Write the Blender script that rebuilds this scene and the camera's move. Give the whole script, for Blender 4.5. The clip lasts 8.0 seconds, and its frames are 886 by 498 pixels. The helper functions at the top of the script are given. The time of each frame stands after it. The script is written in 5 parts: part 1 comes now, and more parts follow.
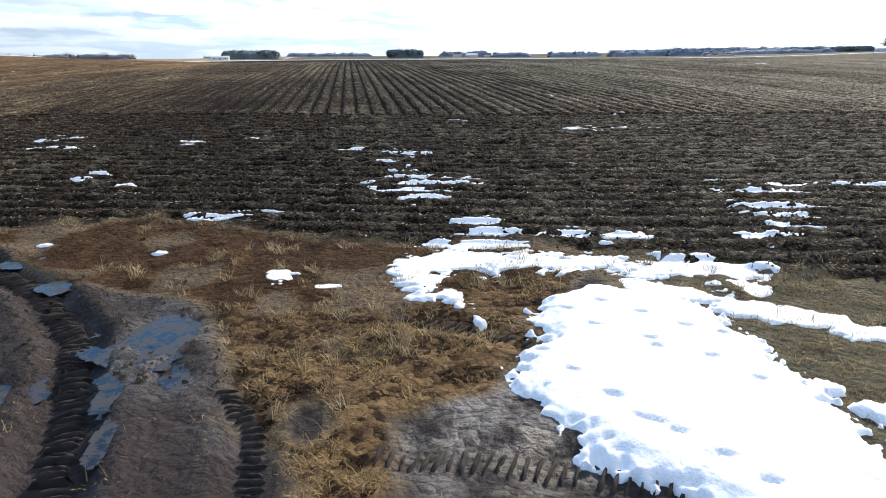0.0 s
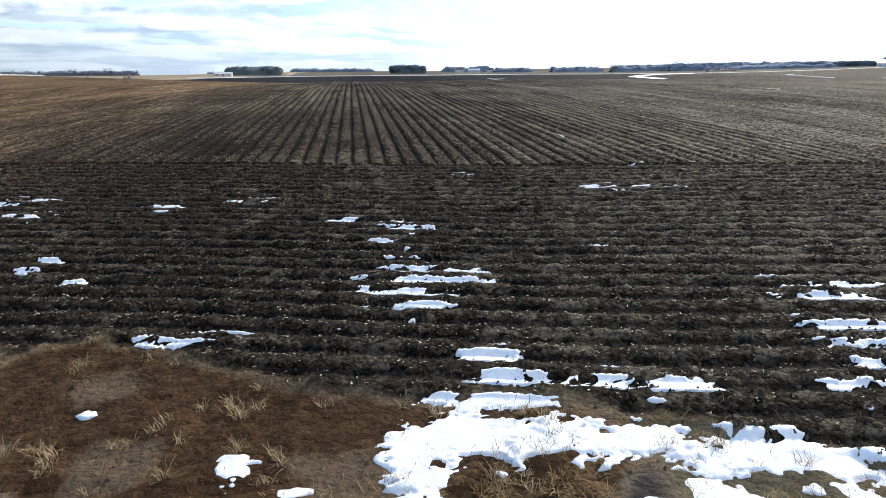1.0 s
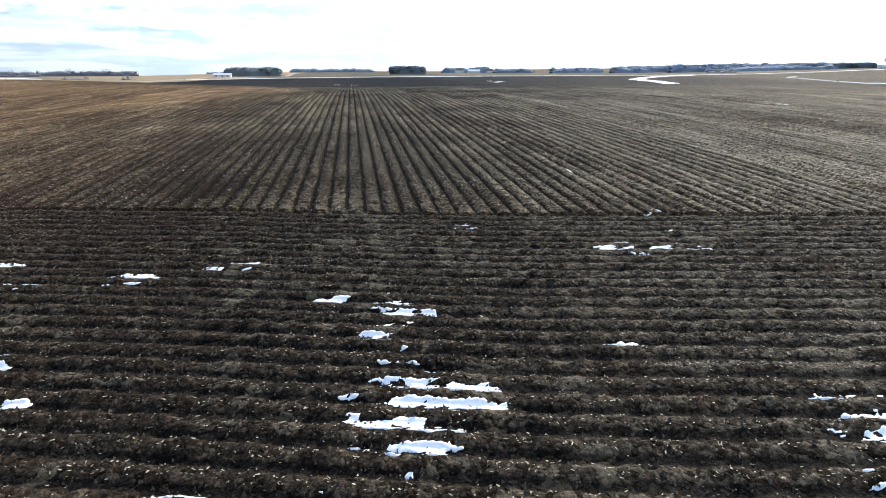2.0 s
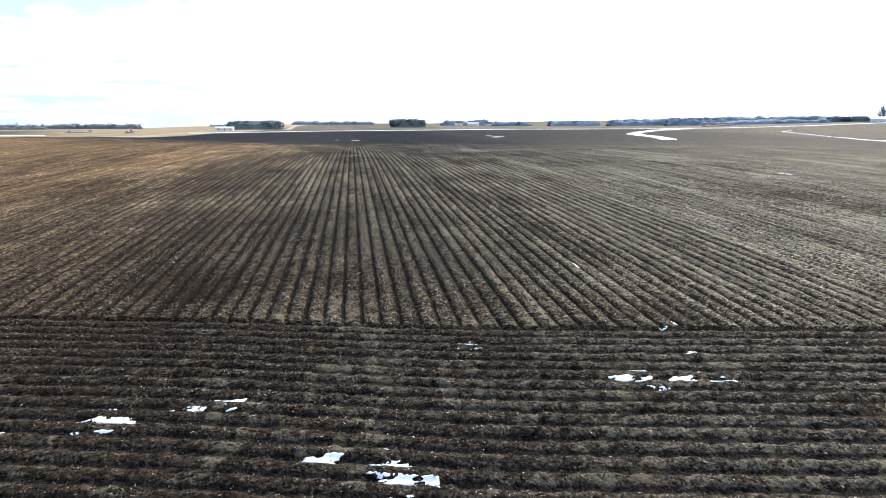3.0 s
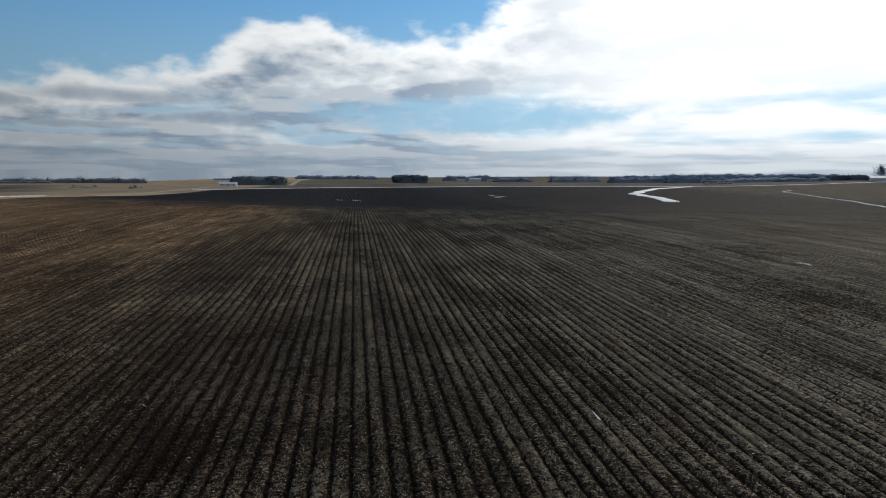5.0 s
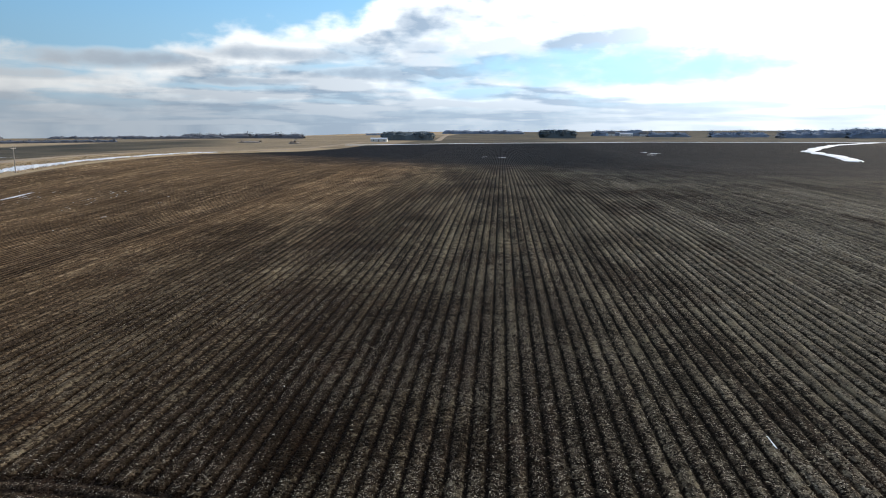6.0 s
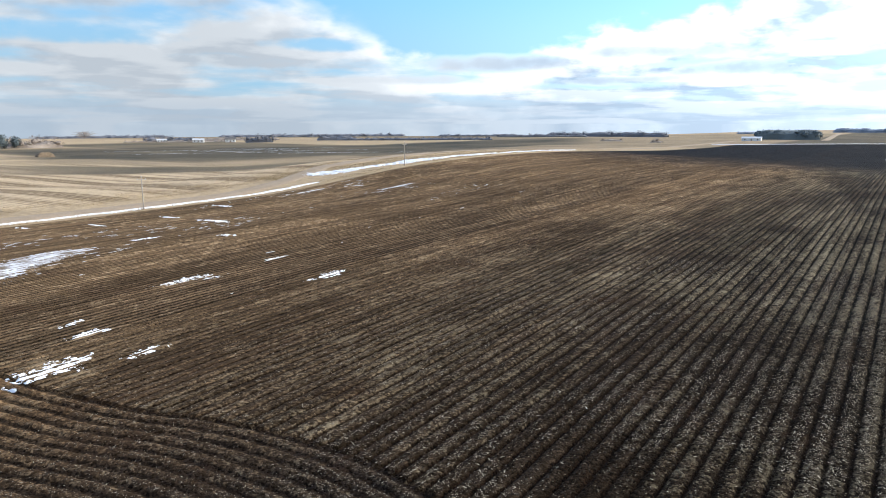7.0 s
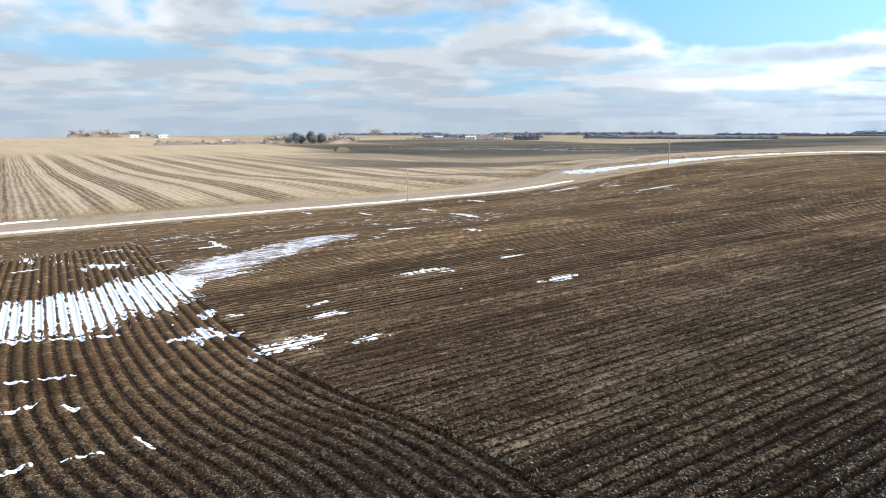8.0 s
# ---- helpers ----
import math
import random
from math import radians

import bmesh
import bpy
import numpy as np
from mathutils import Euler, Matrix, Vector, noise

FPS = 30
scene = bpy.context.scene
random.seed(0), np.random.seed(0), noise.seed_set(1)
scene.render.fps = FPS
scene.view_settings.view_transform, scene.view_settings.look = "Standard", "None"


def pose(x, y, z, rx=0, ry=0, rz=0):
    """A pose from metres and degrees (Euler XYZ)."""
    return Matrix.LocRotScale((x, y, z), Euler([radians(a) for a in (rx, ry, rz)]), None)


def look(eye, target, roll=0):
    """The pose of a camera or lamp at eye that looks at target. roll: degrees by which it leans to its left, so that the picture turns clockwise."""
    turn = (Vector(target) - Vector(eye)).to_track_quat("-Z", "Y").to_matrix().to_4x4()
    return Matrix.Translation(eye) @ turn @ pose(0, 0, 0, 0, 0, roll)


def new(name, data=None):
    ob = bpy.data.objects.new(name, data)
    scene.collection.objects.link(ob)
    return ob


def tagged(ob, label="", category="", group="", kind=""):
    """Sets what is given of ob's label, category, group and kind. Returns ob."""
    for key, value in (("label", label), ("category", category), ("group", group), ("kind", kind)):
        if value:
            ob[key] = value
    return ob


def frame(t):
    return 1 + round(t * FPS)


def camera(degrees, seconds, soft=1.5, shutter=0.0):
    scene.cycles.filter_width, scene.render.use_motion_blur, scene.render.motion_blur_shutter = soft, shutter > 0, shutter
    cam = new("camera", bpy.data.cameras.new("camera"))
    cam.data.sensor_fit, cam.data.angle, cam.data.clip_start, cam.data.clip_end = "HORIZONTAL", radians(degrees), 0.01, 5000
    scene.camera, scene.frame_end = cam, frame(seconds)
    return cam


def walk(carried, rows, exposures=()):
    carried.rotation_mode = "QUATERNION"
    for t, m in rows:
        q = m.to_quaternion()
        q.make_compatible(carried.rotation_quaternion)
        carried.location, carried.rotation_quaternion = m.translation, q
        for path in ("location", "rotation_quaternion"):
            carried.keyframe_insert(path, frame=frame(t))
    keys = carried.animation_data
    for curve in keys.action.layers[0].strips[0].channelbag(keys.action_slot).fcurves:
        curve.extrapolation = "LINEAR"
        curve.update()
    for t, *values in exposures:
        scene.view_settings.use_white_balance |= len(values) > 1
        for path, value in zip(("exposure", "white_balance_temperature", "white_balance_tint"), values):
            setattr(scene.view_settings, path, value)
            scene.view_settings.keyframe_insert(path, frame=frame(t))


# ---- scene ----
cam = camera(66.9, 8.0, 0.95)
PATH = [
    (0, (0.059, -3.393, 3.793), (0.318, -1.491, 3.232), -0.1),
    (0.5, (0.26, -1.746, 4.447), (0.516, 0.167, 3.923), -0.1),
    (1, (0.449, -0.228, 5.103), (0.702, 1.686, 4.581), -0.2),
    (1.5, (0.598, 1.172, 5.87), (0.852, 3.086, 5.346), -0.1),
    (1.7, (0.663, 1.743, 6.235), (0.918, 3.656, 5.711), -0.1),
    (2.8, (0.867, 4.073, 8.326), (1.123, 6.005, 7.873), 0.0),
    (3, (0.911, 4.577, 8.833), (1.172, 6.523, 8.453), -0.0),
    (3.2, (0.975, 4.942, 9.251), (1.238, 6.904, 8.966), 0.0),
    (3.5, (1.06, 5.52, 9.949), (1.324, 7.499, 9.848), 0.2),
    (3.7, (1.057, 5.762, 10.321), (1.322, 7.744, 10.315), 0.2),
    (4, (1.16, 6.439, 10.759), (1.425, 8.421, 10.794), 0.4),
    (4.2, (1.236, 6.948, 11.065), (1.504, 8.93, 11.077), 0.2),
    (5.3, (1.378, 9.685, 12.935), (1.625, 11.645, 12.619), 0.2),
    (5.5, (1.379, 10.235, 13.227), (1.577, 12.194, 12.875), 0.1),
    (6, (1.421, 11.822, 13.642), (1.255, 13.782, 13.282), 0.2),
    (6.5, (1.66, 13.771, 13.538), (0.965, 15.61, 13.175), -0.0),
    (7, (1.817, 15.567, 13.459), (0.695, 17.182, 13.094), -0.1),
    (7.5, (1.85, 17.276, 13.399), (0.42, 18.625, 13.032), -0.3),
    (8, (1.681, 18.903, 13.368), (0.03, 19.97, 12.999), -0.2),
]

EXPOSURES = [(0.0, 0.22, 6600, 9), (0.4, 0.08, 6550, 9), (1.0, 0.06, 6500, 9), (1.5, 0.17, 6500, 9), (1.7, 0.26, 6500, 9), (3.0, 0.72, 6500, 9), (3.2, 0.47, 6550, 9), (3.4, -0.25, 6550, 9), (3.6, -1.0, 6550, 9), (3.8, -1.42, 6500, 9), (4.2, -1.5, 6500, 9),
             (5.3, -1.25, 6500, 9), (5.6, -1.06, 6500, 9), (6.0, -0.58, 6450, 9), (6.5, -0.13, 6350, 9), (7.0, 0.08, 6300, 9), (8.0, 0.12, 6250, 9)]
walk(cam, [(t, look(eye, target, roll)) for t, eye, target, roll in PATH], EXPOSURES)

# ---------------------------------------------------------------- world and sun
SUN_AZ, SUN_EL = 38.0, 25.0          # degrees to the right of +y, above the horizon
SUN_DIR = Vector((math.sin(radians(SUN_AZ)) * math.cos(radians(SUN_EL)), math.cos(radians(SUN_AZ)) * math.cos(radians(SUN_EL)), math.sin(radians(SUN_EL))))
sun = new("sun", bpy.data.lights.new("sun", "SUN"))
sun.data.energy, sun.data.angle, sun.data.color = 5.0, radians(0.6), (1.0, 0.89, 0.74)
sun.matrix_world = look(SUN_DIR * 100, (0, 0, 0))


class Nodes:
    """Small shorthand for building a node tree."""

    def __init__(self, tree):
        self.tree = tree

    def add(self, kind, **sets):
        n = self.tree.nodes.new(kind)
        for key, value in sets.items():
            setattr(n, key, value)
        return n

    def link(self, a, b):
        self.tree.links.new(a, b)

    def put(self, socket, value):
        if isinstance(value, bpy.types.NodeSocket):
            self.link(value, socket)
        elif isinstance(value, (tuple, list)) and len(value) == 3 and socket.type == "RGBA":
            socket.default_value = (*value, 1)
        else:
            socket.default_value = value

    def math(self, op, a, b=0.0, c=0.0, clamp=False):
        n = self.add("ShaderNodeMath", operation=op, use_clamp=clamp)
        for s, v in zip(n.inputs, (a, b, c)):
            self.put(s, v)
        return n.outputs[0]

    def vmath(self, op, a, b=(0, 0, 0), out=0):
        n = self.add("ShaderNodeVectorMath", operation=op)
        self.put(n.inputs[0], a)
        self.put(n.inputs[1], b)
        return n.outputs[out]

    def mix(self, f, a, b):
        n = self.add("ShaderNodeMix", data_type="RGBA")
        self.put(n.inputs[0], f)
        self.put(n.inputs[6], a)
        self.put(n.inputs[7], b)
        return n.outputs[2]

    def mix_value(self, f, a, b):
        return self.math("ADD", self.math("MULTIPLY", a, self.math("SUBTRACT", 1.0, f)), self.math("MULTIPLY", b, f))

    def step(self, v, lo, hi, a=0.0, b=1.0):
        n = self.add("ShaderNodeMapRange", interpolation_type="SMOOTHSTEP")
        for s, w in zip(n.inputs, (v, lo, hi, a, b)):
            self.put(s, w)
        return n.outputs[0]

    def cells(self, vec, scale, stretch=(1, 1, 1)):
        """One random value for each crumb-sized cell."""
        m = self.add("ShaderNodeMapping")
        self.put(m.inputs[0], vec)
        m.inputs["Scale"].default_value = stretch
        n = self.add("ShaderNodeTexVoronoi")
        self.put(n.inputs["Vector"], m.outputs[0])
        n.inputs["Scale"].default_value = scale
        sep = self.add("ShaderNodeSeparateColor")
        self.put(sep.inputs[0], n.outputs["Color"])
        return sep.outputs[0], n.outputs["Distance"]

    def noise(self, vec, scale, detail=4.0, rough=0.55, stretch=None):
        if stretch:
            m = self.add("ShaderNodeMapping")
            self.put(m.inputs[0], vec)
            m.inputs["Scale"].default_value = stretch
            vec = m.outputs[0]
        n = self.add("ShaderNodeTexNoise")
        self.put(n.inputs["Vector"], vec)
        n.inputs["Scale"].default_value, n.inputs["Detail"].default_value, n.inputs["Roughness"].default_value = scale, detail, rough
        return n.outputs["Fac"]


# elevation of the cloud bank's top, in degrees, against the azimuth to the right of +y
BANK = ((-180, 20), (-115, 18), (-95, 11), (-80, 9), (-75, 14), (-53, 13.5), (-47, 10.5), (-42, 8.3), (-39, 5.9), (-35, 4.6), (-29, 4.8), (-25, 6.6), (-18, 7.6), (-13, 8.2), (-10, 10), (-7, 12.0), (-3, 12.2),
        (1, 10.6), (4.5, 11.2), (9, 10.4), (12, 13.6), (19, 15.0), (22, 19), (27, 27), (34, 39), (130, 39), (155, 24))


# clear gaps and shaded cloud: azimuth, elevation and half sizes, in degrees
CLEAR = ((9.0, 4.7, 14.5, 1.5), (27.5, 20.6, 4.0, 1.3), (-15.5, 11.4, 6.0, 1.4), (-66.0, 6.6, 10.0, 0.7), (-84.0, 5.6, 9.0, 0.9), (-36.0, 9.2, 9.0, 2.4), (-45.0, 6.3, 4.0, 0.5))
SHADE = ((-8.5, 6.3, 6.5, 0.9, 0.75), (-8.5, 4.1, 9.5, 0.75, 0.95), (-18.0, 5.6, 7.0, 0.7, 0.85), (-21.0, 3.5, 7.0, 0.5, 0.85), (17.5, 13.4, 3.4, 0.6, 0.85), (-55.0, 5.0, 12.0, 0.7, 0.7), (-30.0, 4.9, 7.0, 0.8, 0.9), (-62.0, 9.4, 12.0, 0.8, 0.55), (-82.0, 3.9, 10.0, 0.6, 0.7), (-40.0, 3.6, 9.0, 0.5, 0.7))


def make_world():
    w = bpy.data.worlds.new("sky")
    scene.world = w
    w.use_nodes = True
    t = Nodes(w.node_tree)
    w.node_tree.nodes.clear()
    sky = t.add("ShaderNodeTexSky", sky_type="NISHITA", sun_disc=False, sun_elevation=radians(SUN_EL), sun_rotation=radians(SUN_AZ), dust_density=0.2, ozone_density=2.5)
    d = t.add("ShaderNodeTexCoord").outputs["Generated"]
    sep = t.add("ShaderNodeSeparateXYZ")
    t.link(d, sep.inputs[0])
    x, y, z = sep.outputs
    az = t.math("MULTIPLY", t.math("ARCTAN2", x, y), 57.2958)
    el = t.math("MULTIPLY", t.math("ARCSINE", z), 57.2958)

    def plane(kx, ky, ox=0.0, oy=0.0):
        c = t.add("ShaderNodeCombineXYZ")
        t.put(c.inputs[0], t.math("ADD", t.math("MULTIPLY", az, kx), ox))
        t.put(c.inputs[1], t.math("ADD", t.math("MULTIPLY", el, ky), oy))
        return c.outputs[0]

    def deck(rise, ox, scale, detail=5.0, rough=0.48):
        """Noise on a level cloud deck, seen in perspective: flatter and finer towards the horizon."""
        far = t.math("DIVIDE", 1.0, t.math("ADD", t.math("MAXIMUM", z, 0.0), 0.13 + rise))
        c = t.add("ShaderNodeCombineXYZ")
        t.put(c.inputs[0], t.math("ADD", t.math("MULTIPLY", az, 0.052), ox))
        t.put(c.inputs[1], t.math("MULTIPLY", far, 0.72))
        return t.noise(c.outputs[0], scale, detail, rough)

    ramp = t.add("ShaderNodeValToRGB")
    t.put(ramp.inputs[0], t.math("DIVIDE", t.math("ADD", az, 180.0), 360.0))
    stops = ramp.color_ramp.elements
    stops[0].position, stops[1].position = 0.0, 1.0
    for stop in stops:
        stop.color = (0.5, 0.5, 0.5, 1)
    for a_, e_ in BANK[1:]:
        stops.new((a_ + 180) / 360).color = (e_ / 40, e_ / 40, e_ / 40, 1)
    top = t.math("MULTIPLY", ramp.outputs[0], 40.0)
    lump = t.noise(plane(0.20, 0.34), 1.0, 6.0, 0.50)
    puff = t.noise(plane(0.45, 0.95, 7.0), 1.0, 5.0, 0.50)
    layer, layer_up = deck(0.0, 0.0, 2.1), deck(0.017, 0.0, 2.1)
    west = t.step(az, -22.0, -42.0)
    right = t.step(az, 2.0, 24.0)
    edge = t.math("SUBTRACT", top, el)
    edge = t.math("ADD", edge, t.math("MULTIPLY", t.math("SUBTRACT", lump, 0.5), 6.5))
    edge = t.math("ADD", edge, t.math("MULTIPLY", t.math("SUBTRACT", puff, 0.5), 2.6))
    cover = t.step(edge, -0.9, 1.3)
    # the lower bank and the whole west break into level layers with clear sky between
    low = t.math("SUBTRACT", 1.0, t.step(el, 5.0, 8.5))
    broken = t.math("MAXIMUM", t.math("MULTIPLY", low, 0.8), t.math("MULTIPLY", west, 0.95))
    solid = t.step(layer, 0.29, 0.55)
    cover = t.math("MULTIPLY", cover, t.math("SUBTRACT", 1.0, t.math("MULTIPLY", broken, t.math("SUBTRACT", 1.0, solid))))
    high = t.math("MULTIPLY", t.step(el, 26.0, 40.0), t.step(t.noise(d, 3.2, 5.0, 0.5), 0.40, 0.60, 0.0, 0.55))
    cover = t.math("MAXIMUM", cover, high)
    veil = t.math("MULTIPLY", t.math("SUBTRACT", 1.0, t.step(el, 0.3, 3.6)), 0.86)
    cover = t.math("MAXIMUM", cover, veil)
    # long clear gaps under and between the banks
    for ca, ce, ra, re in CLEAR:
        u = t.math("POWER", t.math("DIVIDE", t.math("SUBTRACT", az, ca), ra), 2.0)
        v = t.math("POWER", t.math("DIVIDE", t.math("SUBTRACT", el, ce), re), 2.0)
        wave = t.math("ADD", t.math("MULTIPLY", t.math("SUBTRACT", lump, 0.5), 1.6), t.math("MULTIPLY", t.math("SUBTRACT", puff, 0.5), 2.0))
        g = t.math("SUBTRACT", t.math("ADD", 1.0, wave), t.math("ADD", u, v))
        cover = t.math("MULTIPLY", cover, t.math("SUBTRACT", 1.0, t.math("MULTIPLY", t.step(g, -0.6, 1.0), 0.94)))
    # grey undersides: below thicker cloud, and deep inside the bank; white tops, and white towards the sun
    under = t.step(t.math("SUBTRACT", layer_up, layer), -0.10, 0.13)
    deep = t.math("MULTIPLY", t.step(edge, 0.7, 4.2), t.step(t.math("ADD", layer, t.math("MULTIPLY", puff, 0.35)), 0.50, 0.74))
    grey = t.math("ADD", t.math("MULTIPLY", deep, 0.62), t.math("MULTIPLY", under, t.step(edge, 0.5, 3.0, 0.10, 0.58)), clamp=True)
    for ca, ce, ra, re, amount in SHADE:
        u = t.math("POWER", t.math("DIVIDE", t.math("SUBTRACT", az, ca), ra), 2.0)
        v = t.math("POWER", t.math("DIVIDE", t.math("SUBTRACT", el, ce), re), 2.0)
        g = t.math("SUBTRACT", t.math("ADD", 1.0, t.math("ADD", t.math("MULTIPLY", t.math("SUBTRACT", puff, 0.5), 1.0), t.math("MULTIPLY", t.math("SUBTRACT", lump, 0.5), 2.4))), t.math("ADD", u, v))
        mass = t.step(g, -0.6, 1.2)
        cover = t.math("MAXIMUM", cover, t.math("MULTIPLY", mass, 0.95))
        grey = t.math("MAXIMUM", grey, t.math("MULTIPLY", mass, amount))
    grey = t.math("MULTIPLY", grey, t.math("SUBTRACT", 1.0, t.math("MULTIPLY", right, 0.72)))
    grey = t.math("MULTIPLY", grey, t.math("SUBTRACT", 1.0, t.math("MULTIPLY", west, 0.42)))
    cloud = t.mix(grey, (1.02, 1.035, 1.04), (0.285, 0.36, 0.46))
    dot = t.vmath("DOT_PRODUCT", d, tuple(SUN_DIR), out=1)
    glow = t.math("POWER", t.math("MAXIMUM", dot, 0.0), 1.7)
    shine = t.vmath("SCALE", cloud)
    t.put(shine.node.inputs["Scale"], t.math("ADD", 0.86, t.math("MULTIPLY", glow, 2.5)))
    blue = t.vmath("MULTIPLY", sky.outputs[0], (0.125, 0.205, 0.250))
    thin = t.vmath("SCALE", blue)
    t.put(thin.node.inputs["Scale"], t.step(el, 1.0, 22.0, 0.72, 1.12))
    haze = t.vmath("SCALE", (0.36, 0.57, 0.77))
    t.put(haze.node.inputs["Scale"], t.math("ADD", 0.97, t.math("MULTIPLY", glow, 2.3)))
    thin = t.mix(t.step(el, 3.0, 16.0, 0.85, 0.0), thin, haze)
    total = t.mix(t.math("MULTIPLY", cover, 0.97), thin, shine)
    # blue-grey haze close to the ground
    mist = t.vmath("SCALE", (0.46, 0.56, 0.68))
    t.put(mist.node.inputs["Scale"], t.math("ADD", 0.88, t.math("MULTIPLY", glow, 1.15)))
    total = t.mix(t.math("MULTIPLY", t.math("SUBTRACT", 1.0, t.step(el, 0.7, 3.2)), t.step(layer, 0.30, 0.60, 0.85, 0.50)), total, mist)
    bg = t.add("ShaderNodeBackground")
    t.link(total, bg.inputs["Color"])
    bg.inputs["Strength"].default_value = 1.0
    out = t.add("ShaderNodeOutputWorld")
    t.link(bg.outputs[0], out.inputs["Surface"])


make_world()


# ---------------------------------------------------------------- land form
def smooth(a, b, v):
    q = np.clip((np.asarray(v, float) - a) / (b - a), 0, 1)
    return q * q * (3 - 2 * q)


def lattice(ix, iy, seed):
    q = np.sin(ix * 127.1 + iy * 311.7 + seed * 74.7) * 43758.5453
    return q - np.floor(q)


def vnoise(x, y, seed=0.0):
    """Smooth value noise, 0 to 1, one cell a metre."""
    ix, iy = np.floor(x), np.floor(y)
    fx, fy = x - ix, y - iy
    fx, fy = fx * fx * (3 - 2 * fx), fy * fy * (3 - 2 * fy)
    a, b = lattice(ix, iy, seed), lattice(ix + 1, iy, seed)
    c, d = lattice(ix, iy + 1, seed), lattice(ix + 1, iy + 1, seed)
    return (a * (1 - fx) + b * fx) * (1 - fy) + (c * (1 - fx) + d * fx) * fy


def fbm(x, y, octaves=3, seed=0.0):
    v, amp, total = 0.0, 1.0, 0.0
    for n in range(octaves):
        v = v + amp * vnoise(x * 2**n, y * 2**n, seed + n)
        total += amp
        amp *= 0.5
    return v / total


MID_Y = (-5000, -300, -60, 0, 50, 95, 135, 200, 300, 360, 500, 700, 1000, 1500, 2500, 5000)
MID_Z = (-8, -3, -1.2, 0, 1.35, 2.1, 2.2, 1.1, -1.2, -1.9, -1.6, -2.4, -3.3, -3.5, -6, -24)
WEST_Y = (-5000, -200, 0, 40, 85, 114, 131, 155, 175, 200, 230, 260, 320, 400, 500, 700, 1000, 1500, 2500, 5000)
WEST_Z = (-8, -4, -3, -2.5, -2.3, -1.9, -0.7, 1.5, 2.7, 3.4, 3.5, 3.2, 1.5, -1, -2.5, -2.6, -3.3, -3.5, -6, -24)
PLAIN_X = (140, 220, 500, 800, 1200, 2000, 5000)
PLAIN_Z = (-4.0, -5.6, -6.8, -5.4, -3.4, -8, -34)


def blurred(v, xs, zs, w):
    return (np.interp(v - w, xs, zs) + 2 * np.interp(v, xs, zs) + np.interp(v + w, xs, zs)) / 4


def land(x, y):
    """The smooth lie of the land."""
    x, y = np.asarray(x, float), np.asarray(y, float)
    mid = blurred(y, MID_Y, MID_Z, 12) + 0.012 * np.clip(x, -60, 60) * np.clip(1 - np.abs(y) / 600, 0, 1)
    west = blurred(y, WEST_Y, WEST_Z, 8)
    w = np.clip((-x - 20) / 100, 0, 1)
    z = mid * (1 - w) + west * w + 9.0 * smooth(350, 900, x) * smooth(600, 950, y)
    w2 = smooth(0, 1, (-x - 138) / (77 + 110 * smooth(135, 60, y))) * np.clip(1 - (y - 500) / 400, 0, 1)
    # the plain falls away to the north-west
    fall = smooth(-0.05, -0.45, np.arctan2(x, np.maximum(y, 1e-6) + 0 * x)) * 0.0162 * np.maximum(np.hypot(x, y) - 1000, 0)
    return z * (1 - w2) + np.interp(-x, PLAIN_X, PLAIN_Z) * w2 - fall


# the line where the long rows end against the headland, and the headland's outer edge
END_X = (-400, -100, -64, -44, -34.6, -27, -22, -18, -14, -4, 4.6, 20, 60, 200)
END_Y = (36, 33, 31.2, 30.5, 30.6, 31.5, 32.8, 33.3, 33.5, 31.5, 29.3, 26.7, 20, 0)
EDGE_X = (-200, -30, -12, -8, -6, -3.5, -1.2, 0.8, 3.9, 7, 9, 20, 60, 200)
EDGE_Y = (4, 8, 10.6, 11.6, 11.7, 11.1, 9.9, 8.7, 8.2, 6.6, 4.6, 2, -4, -30)
ROW = 0.762
ROAD_X = -123.0


def row_end(x):
    return blurred(x, END_X, END_Y, 1.5)


def field_edge(x):
    return blurred(x, EDGE_X, EDGE_Y, 0.7) + 0.9 * (vnoise(x * 0.7, x * 0 + 3.1) - 0.5) + 0.7 * (vnoise(x * 2.3, x * 0 + 8.4) - 0.5)


